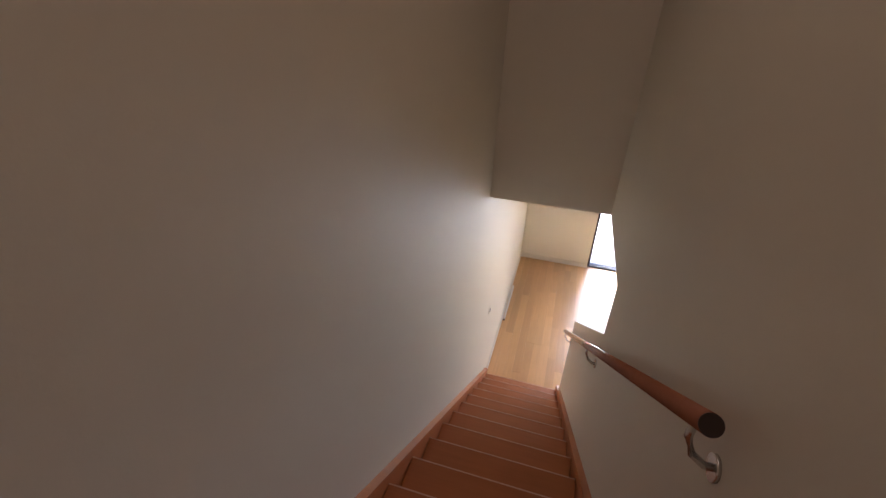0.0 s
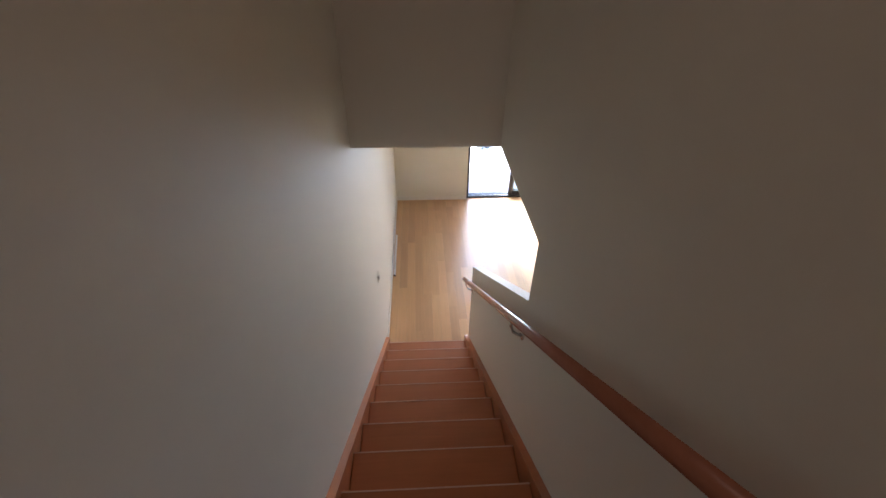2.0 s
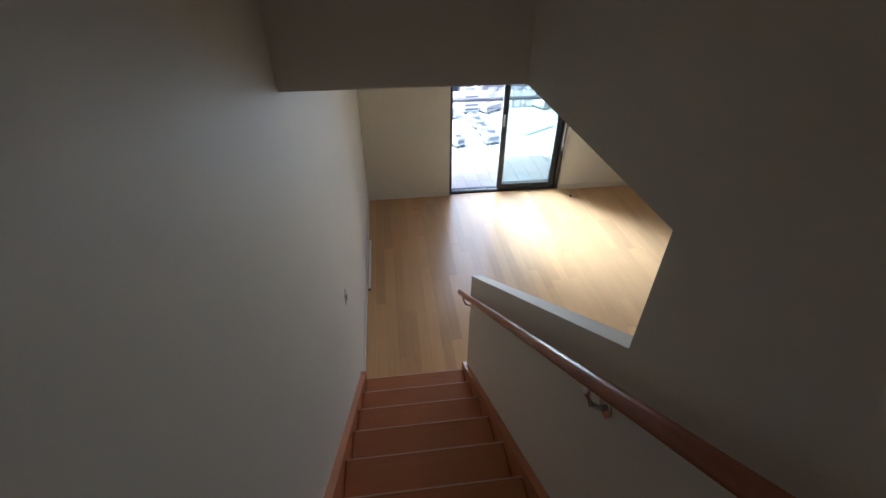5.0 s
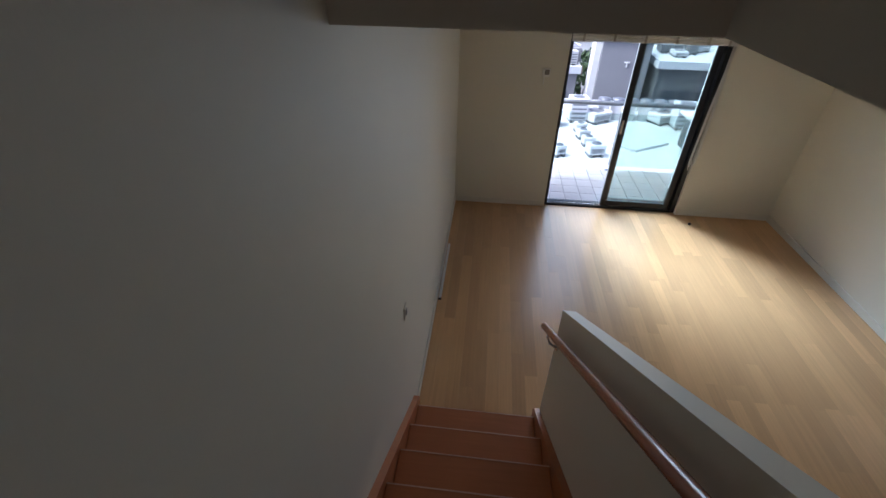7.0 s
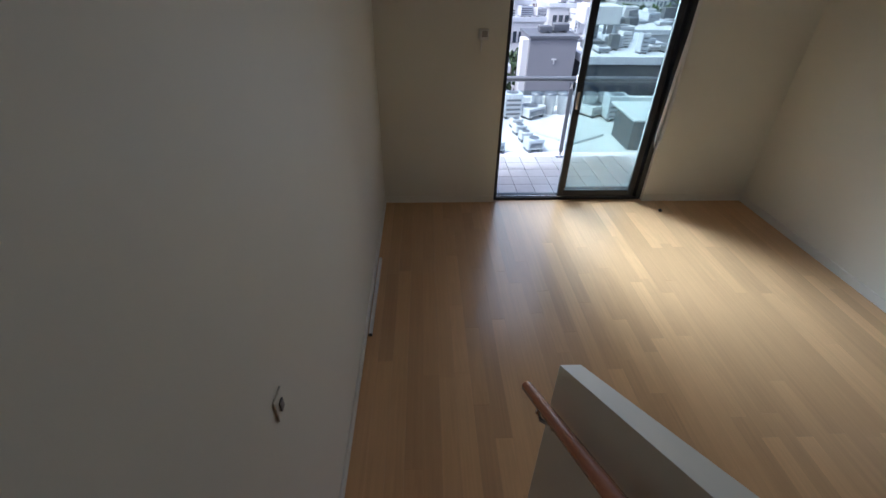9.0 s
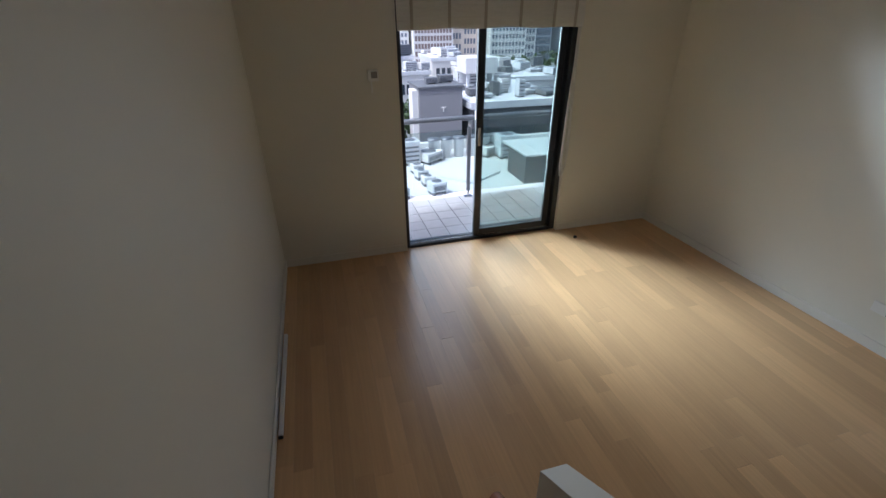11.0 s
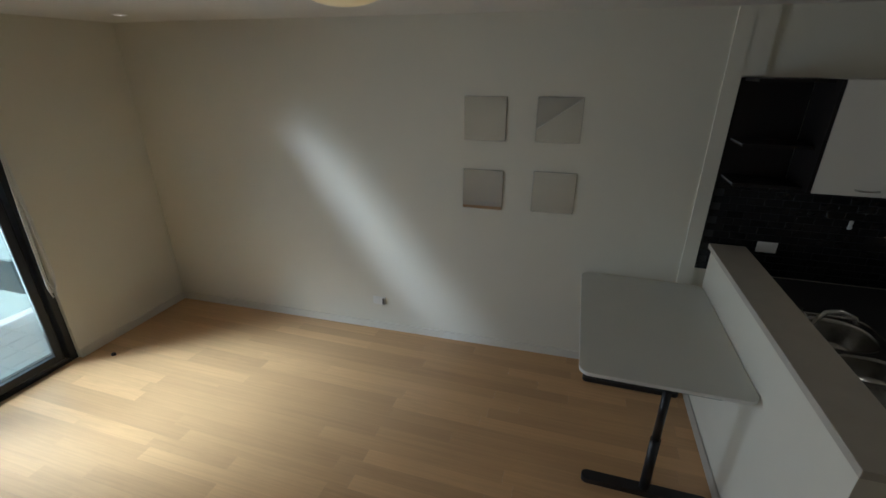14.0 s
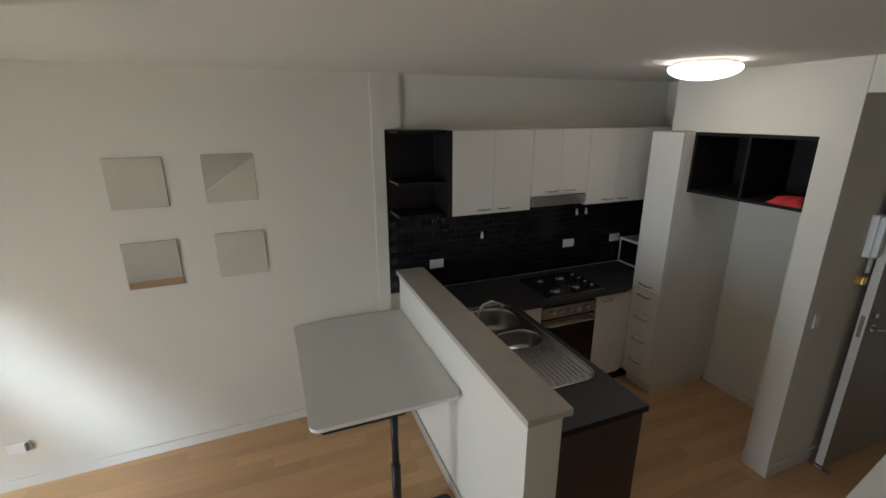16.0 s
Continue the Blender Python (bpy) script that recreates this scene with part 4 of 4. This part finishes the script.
under(tp, "lever", tube([(3.01, -1.83, 0.99), (3.05, -1.82, 1.03), (3.10, -1.815, 1.05)], [0.009, 0.007, 0.006], 8), CHROME)

# microwave in the corner
mw = thing("microwave", "white microwave oven with a dark door on the worktop", "microwave", (3.58, -3.86, 0.90))
under(mw, "case", boxm(3.36, 3.80, -4.06, -3.70, 0.912, 1.155, 0.006, 2), WHITEPL)
under(mw, "door", boxm(3.46, 3.775, -3.699, -3.690, 0.935, 1.135, 0.003), BLACKGLASS, "black glass microwave door")
under(mw, "control_strip", boxm(3.375, 3.455, -3.699, -3.692, 0.935, 1.135, 0.002), WHITEPL)
for fx, fy in ((3.40, -3.73), (3.77, -3.73), (3.40, -4.03), (3.77, -4.03)):
    under(mw, "foot", lathe([(0, 0), (0.014, 0), (0.014, 0.0118), (0, 0.0118)], fx, fy, 0.9002, 12), BLACKPL)
jug = thing("measuring_jug", "clear plastic jug on top of the microwave", "jug", (3.55, -3.78, 1.1502))
under(jug, "body", lathe([(0, 0), (0.045, 0), (0.055, 0.10), (0.052, 0.10), (0.042, 0.005), (0, 0.005)], 3.55, -3.78, 1.1504, 24), GREYPL)

# ---- hall ----
ed = thing("entry_door", "taupe painted entry door standing open beside the hall wall", "door", (2.03, -4.30, 0))
under(ed, "leaf", boxm(1.992, 2.032, -4.72, -3.905, 0.010, 2.05, 0.002), DOORPAINT)
under(ed, "edge_strip", boxm(1.990, 2.034, -3.9045, -3.900, 0.010, 2.05, 0.001), SKIRT, "white painted door edge")
lk = under(ed, "lock_case", boxm(2.002, 2.022, -3.8995, -3.8965, 0.96, 1.10, 0.001), CHROME, "bright lock plate")
lv = under(ed, "lever_handle", tube([(1.991, -3.97, 1.02), (1.945, -3.97, 1.02), (1.935, -3.985, 1.02), (1.932, -4.08, 1.018)], 0.009, 10), CHROME, "chrome lever handle")
o = Vector(ed.location)
part("rose", tube([(1.9915 - o.x, -3.97 - o.y, 1.02), (1.984 - o.x, -3.97 - o.y, 1.02)], 0.026, 20), CHROME, lv)
part("key_cylinder", tube([(1.9915 - o.x, -3.97 - o.y, 1.10), (1.978 - o.x, -3.97 - o.y, 1.10)], 0.014, 16), CHROME, lv)
ic = thing("intercom", "white wall intercom handset with a coiled cord", "intercom", (2.07, -3.88, 1.58))
under(ic, "body", boxm(2.042, 2.0795, -3.935, -3.835, 1.46, 1.71, 0.008, 2), WHITEPL)
under(ic, "handset", boxm(2.010, 2.0415, -3.88, -3.838, 1.465, 1.705, 0.012, 2), WHITEPL, "white telephone handset")
under(ic, "coiled_cord", tube([(2.040 + 0.010 * math.cos(k * 1.4), -3.862 + 0.010 * math.sin(k * 1.4), 1.46 - 0.0016 * k) for k in range(60)], 0.003, 6), CORD)
kb = thing("padlock", "small yellow brass padlock hanging on the door chain", "padlock", (2.07, -3.856, 1.33))
under(kb, "case", boxm(2.036, 2.0785, -3.882, -3.832, 1.295, 1.345, 0.005, 2), BRASS)
under(kb, "shackle", tube([(2.06, -3.870, 1.345), (2.06, -3.870, 1.362), (2.06, -3.857, 1.372), (2.06, -3.844, 1.362), (2.06, -3.844, 1.345)], 0.004, 8), CHROME)
hs = thing("light_switch", "white light switch on the hall wall", "switch", (2.08, -3.57, 1.10))
under(hs, "plate", boxm(2.071, 2.0795, -3.600, -3.540, 1.055, 1.145, 0.003, 2), WHITEPL)
under(hs, "rocker", boxm(2.067, 2.0708, -3.582, -3.558, 1.083, 1.117, 0.001), WHITEPL)
st = thing("threshold_strip", "short bright metal strip on the hall floor", "metal strip", (1.99, -3.95, 0))
under(st, "strip", boxm(1.93, 2.06, -3.885, -3.860, 0.0012, 0.008, 0.002), CHROME)

# ---- balcony ----
bal = setting("balcony", boxm(-1.5, 6.0, YW + 0.2205, 4.36, -0.35, -0.045), PAVEBED, "balcony slab paved with grey square pavers", "balcony")
pv = 0.199
pav_me = mesh_of("paver", boxm(-pv / 2 + 0.002, pv / 2 - 0.002, -pv / 2 + 0.002, pv / 2 - 0.002, -0.03, 0, 0.004), PAVER)
for i in range(24):
    for j in range(5):
        share("paver", pav_me, bal, (0.10 + i * pv, 3.425 + j * pv, -0.016))
setting("wall_outer", boxm(-1.5, 6.0, YW + 0.2205, YW + 0.30, CEIL + 0.20, 2.95), CONC2, "dark outer wall above the door", "wall")

rl = thing("balustrade", "grey metal balcony balustrade with glass panels", "balustrade", (2.0, 4.28, -0.02))
under(rl, "top_rail", tube([(-1.4, 4.28, 0.93), (2.0, 4.28, 0.93), (5.9, 4.28, 0.93)], 0.030, 16), ALUMI)
for px in (-0.9, 0.6, 2.10, 3.6, 5.1):
    p = under(rl, "post", boxm(px - 0.022, px + 0.022, 4.268, 4.292, 0.06, 0.82, 0.003), ALUMI, "grey flat metal post")
    o = Vector(rl.location)
    part("stem", tube([(px - o.x, 4.28 - o.y, 0.82 - o.z), (px - o.x, 4.28 - o.y, 0.905 - o.z)], 0.012, 10), CHROME, p)
    part("foot", tube([(px - o.x, 4.28 - o.y, -0.016 - o.z), (px - o.x, 4.28 - o.y, 0.06 - o.z)], 0.016, 10), CHROME, p)
    part("base_plate", boxm(px - 0.05 - o.x, px + 0.05 - o.x, 4.245 - o.y, 4.315 - o.y, -0.0155 - o.z, -0.006 - o.z, 0.002), CHROME, p)
    gp = under(rl, "glass_panel", boxm(px + 0.03, px + 1.47, 4.275, 4.285, 0.06, 0.80, 0.002), BALGLASS, "clear glass panel")
    gp.visible_shadow = False

# ---- the city beyond the balcony ----
GZ = -24.0
setting("ground", boxm(-1500, 1500, 5.0, 3000, GZ - 1, GZ), STREET, "hazy grey city ground reaching the horizon", "ground")

RZF = -4.2
nb = thing("roof_building", "neighbouring building with a flat white roof", "building", (4.0, 13.0, GZ))
under(nb, "wall", boxm(-16, 14.5, 5.2, 20.8, GZ, RZF - 0.15), CONC)
under(nb, "roof", boxm(-16.1, 14.6, 5.1, 20.9, RZF - 0.15, RZF), ROOFWHITE, "white flat roof membrane")
for x0, x1, y0, y1 in ((-16.1, 14.6, 20.6, 20.9), (14.3, 14.6, 5.1, 20.6), (-16.1, -15.8, 5.1, 20.6)):
    under(nb, "parapet", boxm(x0, x1, y0, y1, RZF, RZF + 0.42, 0.02), ROOFWHITE, "white parapet")


def roof_unit(x, y, w, d, h, material, base=RZF, yaw=0.0, label="pale grey air conditioning unit on the white roof"):
    u = thing("roof_unit", label, "air conditioner", (x, y, base), group="roof plant")
    part("case", boxm(-w / 2, w / 2, -d / 2, d / 2, 0.12, h, 0.02), material, u)
    part("fan_grille", lathe([(0, 0.02), (min(w, d) * 0.36, 0.02), (min(w, d) * 0.38, 0.0), (min(w, d) * 0.40, 0.0)], 0, 0, h, 20), ALUMI, u)
    for sx in (-1, 1):
        part("skid", boxm(sx * w * 0.35 - 0.05, sx * w * 0.35 + 0.05, -d / 2, d / 2, 0, 0.12), ROOFDARK, u)
    for k in range(4):
        zz = 0.2 + (h - 0.3) * k / 4
        part("louvre", boxm(-w / 2 + 0.08, w / 2 - 0.08, -d / 2 - 0.025, -d / 2 - 0.002, zz, zz + (h - 0.3) * 0.10), ALUMI, u)
    u.rotation_euler = (0, 0, radians(yaw))
    return u


for x, y, w, d, h, m_, yw in ((4.5, 14.9, 0.65, 0.5, 0.5, ROOFGREY, 12), (4.4, 15.9, 0.5, 0.4, 0.4, ROOFWHITE, 8), (4.3, 16.7, 0.5, 0.4, 0.4, ROOFWHITE, 15), (4.3, 17.5, 0.5, 0.4, 0.4, ROOFWHITE, 10),
                              (3.1, 14.7, 0.45, 0.4, 0.45, ROOFGREY, 25), (4.3, 18.9, 0.8, 0.7, 1.1, ROOFGREY, 5), (3.2, 18.2, 0.7, 0.6, 0.7, ROOFGREY, -10),
                              (8.2, 19.2, 1.1, 0.8, 0.5, ROOFWHITE, 30), (8.9, 18.6, 0.9, 0.8, 1.1, ROOFGREY, 0), (5.2, 19.0, 1.1, 0.9, 0.5, ROOFWHITE, 35),
                              (1.6, 16.5, 0.7, 0.5, 0.5, ROOFGREY, -14), (0.6, 19.6, 0.9, 0.7, 0.8, ROOFGREY, 10)):
    roof_unit(x, y, w, d, h, m_, yaw=yw)
for k in range(6):
    x = 5.55 + 0.62 * k
    c = thing("roof_bin", "grey ribbed bin standing along the parapet", "bin", (x, 19.4, RZF), group="row of roof bins")
    part("body", lathe([(0, 0.001), (0.22, 0.001), (0.27, 0.85), (0.29, 0.88), (0, 0.88)], 0, 0, 0, 14), ROOFGREY, c)
    part("lid", lathe([(0.30, 0.88), (0.30, 0.93), (0.1, 0.99), (0, 1.0)], 0, 0, 0, 14), ALUMI, c)
rb = thing("roof_beam", "low grey angled steel beam lying on the roof", "beam", (6.1, 15.6, RZF))
for (xa, ya), (xb, yb) in (((5.0, 16.7), (6.15, 15.5)), ((6.15, 15.5), (7.7, 16.5))):
    dv = Vector((xb - xa, yb - ya, 0))
    nv = Vector((-dv.y, dv.x, 0)).normalized() * 0.09
    under(rb, "beam", prism([(xa + nv.x, ya + nv.y), (xb + nv.x, yb + nv.y), (xb - nv.x, yb - nv.y), (xa - nv.x, ya - nv.y)], "z", RZF, RZF + 0.10), ROOFGREY)
sd2 = thing("roof_shed", "dark plant shed with a pale flat roof", "shed", (8.6, 15.2, RZF))
under(sd2, "wall", boxm(8.15, 10.2, 14.9, 16.6, RZF, RZF + 1.12), CONC2)
under(sd2, "roof", boxm(8.1, 10.25, 14.80, 17.2, RZF + 1.12, RZF + 1.20, 0.01), ROOFWHITE)

def windows(x0, x1, y, z0, z1, nx, nz, fx=0.62, fz=0.55, deep=0.12, name="windows"):
    """All windows of one far facade that faces the flat: dark recessed boxes with a sill."""
    bm = bmesh.new()
    dx, dz = (x1 - x0) / nx, (z1 - z0) / nz
    for i in range(nx):
        for j in range(nz):
            cx, cz = x0 + dx * (i + 0.5), z0 + dz * (j + 0.5)
            bm_box(bm, cx - dx * fx / 2, cx + dx * fx / 2, y - deep, y + 0.1, cz - dz * fz / 2, cz + dz * fz / 2)
    return bm


def tower(name, x0, x1, y0, y1, z1, material, nx, nz, label, fx=0.62, fz=0.55, glass=None, z0=GZ, single=True):
    t = thing(name, label, "building", ((x0 + x1) / 2, y0, GZ))
    under(t, "wall", boxm(x0, x1, y0, y1, GZ, z1), material)
    under(t, "roof", boxm(x0 - 0.2, x1 + 0.2, y0 - 0.2, y1 + 0.2, z1, z1 + 0.5), ROOFGREY)
    if single:
        dx, dz = (x1 - x0 - 0.8) / nx, (z1 - 0.6 - z0) / nz
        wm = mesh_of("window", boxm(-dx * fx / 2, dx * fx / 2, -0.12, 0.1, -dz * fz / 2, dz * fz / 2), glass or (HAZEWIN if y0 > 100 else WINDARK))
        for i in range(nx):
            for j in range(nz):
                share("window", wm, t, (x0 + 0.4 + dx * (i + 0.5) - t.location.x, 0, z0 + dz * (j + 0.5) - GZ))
    else:
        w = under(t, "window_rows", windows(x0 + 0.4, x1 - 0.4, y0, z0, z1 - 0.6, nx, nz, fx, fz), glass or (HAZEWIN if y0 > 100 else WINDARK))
        tagged(w, "rows of dark windows", kind="stuff")
    return t


# grey blank block and its neighbours
blk = thing("grey_block", "blank grey concrete block with plant on its roof", "building", (9.4, 34, GZ))
under(blk, "wall", boxm(7.75, 11.05, 32, 35.5, GZ, -2.95), CONC)
under(blk, "side_wall", boxm(7.3, 7.74, 32.3, 33.6, GZ, -3.1), TOWERB, "pale rendered side wall")
under(blk, "roof", boxm(7.65, 11.15, 31.9, 35.6, -2.95, -2.80), ROOFDARK)
under(blk, "vent_mark", boxm(9.4, 9.75, 31.93, 31.998, -4.35, -4.27), TOWERB)
under(blk, "vent_mark", boxm(9.54, 9.61, 31.93, 31.998, -4.62, -4.352), TOWERB)
for x, y, w, d, h in ((9.0, 33.4, 0.9, 0.7, 0.45), (10.2, 33.8, 1.1, 0.8, 0.55)):
    roof_unit(x, y, w, d, h, ROOFDARK, base=-2.80, label="grey plant unit on a far roof")
tower("low_building", -1.5, 6.5, 33, 46, -5.4, CONC, 7, 5, "low grey building with rows of windows", z0=-20)
tower("low_building", 11.7, 19.5, 31.5, 42, -4.5, CONC2, 6, 5, "dark grey building with plant on its roof", fx=0.7, fz=0.3, z0=-17)
rnd = random.Random(5)
for k in range(16):
    roof_unit(12.3 + rnd.random() * 6.4, 32.6 + rnd.random() * 7, 0.5 + rnd.random() * 1.4, 0.5 + rnd.random() * 1.0, 0.4 + rnd.random() * 1.0,
              rnd.choice((ROOFWHITE, ROOFGREY, ROOFGREY, ROOFDARK)), base=-4.0, yaw=rnd.random() * 30, label="plant unit on a far roof")
pl = thing("roof_plant", "white tank frame standing on a far roof", "plant", (14.0, 37, -4.0))
under(pl, "tank", boxm(12.6, 15.4, 36, 38.5, -2.6, -1.35, 0.05), ROOFWHITE)
for px, py in ((12.9, 36.3), (15.1, 36.3), (12.9, 38.2), (15.1, 38.2)):
    under(pl, "leg", boxm(px - 0.1, px + 0.1, py - 0.1, py + 0.1, -4.0, -2.6), ROOFGREY)
tower("white_building", 20.5, 33, 52, 70, -5.6, TOWERB, 9, 6, "low white building with a wide flat roof", z0=-20)
tower("white_building", 9, 15.5, 60, 72, -5.4, TOWERB, 8, 6, "white low building with stepped roof blocks", z0=-20)
tower("white_building", 8.5, 13.5, 61, 70, -3.6, TOWERB, 4, 3, "white roof block of a low building", z0=-5)
tower("white_building", 17.5, 22.5, 66, 74, -4.4, TOWERB, 5, 6, "white roof block of a low building", z0=-14)
tower("grey_building", -12, 3.5, 58, 72, -6.5, CONC, 9, 5, "grey low building with rows of windows", z0=-20)
tower("grey_building", -24, -4, 80, 95, -6.0, TOWERD, 12, 7, "blue grey office building", z0=-20)

# plant and lift heads on the flat roofs
rq = random.Random(9)
for x0, x1, y0, y1, top, n in ((20.8, 32.4, 52.6, 69, -5.1, 26), (9.3, 15.2, 60.6, 61.0, -4.9, 5), (8.8, 13.2, 61.4, 69, -3.1, 8), (17.8, 22.2, 66.5, 73, -3.9, 8), (-1.2, 6.2, 33.5, 45, -4.9, 16)):
    for k in range(n):
        roof_unit(x0 + (x1 - x0) * rq.random(), y0 + (y1 - y0) * rq.random(), 0.7 + 1.6 * rq.random(), 0.6 + 1.2 * rq.random(), 0.4 + 0.9 * rq.random(),
                  rq.choice((ROOFWHITE, ROOFGREY, ROOFGREY, ROOFDARK, CONC)), base=top, yaw=rq.random() * 40, label="plant unit on a far roof")

# many lower buildings in between
rc = random.Random(21)
for k in range(70):
    yy = 70 + 80 * rc.random()
    xx = yy * (-0.25 + 0.95 * rc.random())
    w, d = 5 + 8 * rc.random(), 6 + 6 * rc.random()
    top = min(-19 + 13 * rc.random() + 0.03 * (yy - 70), 1.0 - 0.105 * yy)
    tower("city_block", xx, xx + w, yy, yy + d, top, rc.choice((TOWERB, TOWERA, TOWERB, CONC, TOWERC, TOWERD, TOWERB)), max(3, int(w / 1.6)), 4,
          "small city building among many others", z0=max(GZ, top - 12), fx=0.5 + 0.2 * rc.random(), fz=0.4 + 0.15 * rc.random(), single=False)

# towers
tower("tower", 22, 31.5, 150, 165, 26, TOWERB, 8, 22, "pale residential tower with rows of windows", z0=-20)
tower("tower", 32.5, 45.5, 148, 165, 34, TOWERB, 12, 24, "brown residential tower with a dense grid of windows", fx=0.72, fz=0.66, glass=BROWNWIN, z0=-20)
tower("stepped_tower", 46, 50, 152, 166, -3, TOWERA, 3, 5, "cream stepped building, lowest step", z0=-20)
tower("stepped_tower", 50, 55, 152, 166, 4, TOWERA, 4, 8, "cream stepped building, upper step", z0=-20)
tower("tower", 57.5, 70, 146, 165, 30, TOWERB, 10, 22, "pale tower with grey window bands", z0=-20)
tower("tower", 71, 75.5, 150, 165, 10, TOWERB, 3, 12, "slim white tower far off in the haze", z0=-20)
tower("tower", 76.5, 84, 155, 170, 14, TOWERD, 6, 12, "blue glass tower far off in the haze", fx=0.85, fz=0.8, z0=-20)
tower("tower", 88, 100, 150, 170, 22, TOWERD, 8, 14, "dark grey tower far off in the haze", z0=-20)
tower("tower", 5, 20, 170, 190, 18, TOWERD, 9, 15, "blue grey tower far away behind the city roofs", z0=-20)
tower("tower", -20, 2, 160, 180, 12, TOWERB, 12, 13, "pale tower far away behind the city roofs", z0=-20)
tower("tower", -60, -30, 170, 190, 24, TOWERA, 14, 18, "cream tower far away behind the city roofs", z0=-20)
tower("tower", 105, 130, 165, 185, 20, TOWERB, 12, 16, "pale tower far away behind the city roofs", z0=-20)
tower("tower", 25, 60, 240, 260, 40, TOWERD, 16, 22, "hazy tower in the distance", z0=-20)
tower("tower", 70, 110, 250, 270, 34, TOWERB, 16, 20, "hazy pale tower in the distance", z0=-20)


def city_tree(x, y, base, h, r, seed):
    """Tapered trunk with limbs and a loose crown of many leaf clumps."""
    rn = random.Random(seed)
    t = thing("street_tree", "dark green street tree between the buildings", "tree", (x, y, base), group="street trees")
    part("trunk", tube([(0, 0, 0), (0.1, 0, h * 0.4), (0, 0.1, h * 0.75)], [0.35, 0.25, 0.1], 8), BARK, t)
    bm = bmesh.new()
    for k in range(150):
        a, b = rn.random() * 6.283, rn.random()
        rr = r * rn.random() ** 0.4
        c = Vector((rr * math.cos(a), rr * math.sin(a), h * 0.72 + (b - 0.45) * r * 1.2 * (1 - 0.4 * rr / r)))
        s = r * (0.10 + 0.13 * rn.random())
        vs = [bm.verts.new(c + Vector((rn.uniform(-s, s), rn.uniform(-s, s), rn.uniform(-s, s)))) for _ in range(4)]
        for tri in ((0, 1, 2), (0, 2, 3), (0, 3, 1), (1, 3, 2)):
            bm.faces.new([vs[q] for q in tri])
    part("crown", bm, LEAF, t)
    return t


for k, (x, y, zb, h, r) in enumerate(((6.4, 41, -17, 12, 2.2), (8.8, 44, -17, 13, 2.4), (4.6, 43, -17, 11.5, 2.3), (11.2, 47, -17, 13.2, 2.2), (3.8, 52, -20, 12, 3.2), (1.0, 50, -20, 11, 3.0), (5.2, 54, -20, 12.5, 2.6), (-3, 53, -20, 12, 3.4), (44, 118, GZ, 15, 6), (52, 122, GZ, 16, 6),
                                      (60, 120, GZ, 15.5, 6), (68, 125, GZ, 16, 6.5), (20, 110, GZ, 14, 5.5), (28, 112, GZ, 14.5, 6), (10, 108, GZ, 15, 6))):
    city_tree(x, y, zb, h, r, k + 3)

# ---- floor planks, running towards the balcony door ----
PW = 0.0955
plank_me = mesh_of("plank", boxm(0.00015, PW - 0.00015, 0, 1, -0.0115, 0), OAK)
rp = random.Random(11)
x = 0.002
while x < XK - 0.02:
    y0 = YE if x > XO - 0.05 else -0.03
    y = y0 - rp.random() * 0.9
    while y < YW + 0.02:
        ln = rp.choice((0.62, 0.9, 1.2, 1.2, 1.5, 1.8))
        a, b = max(y, y0), min(y + ln, YW + 0.03)
        if b - a > 0.02:
            share("plank", plank_me, floor_ob, (x, a + 0.0005, 0), (0, 0, 0), (1, b - a - 0.001, 1))
        y += ln
    x += PW
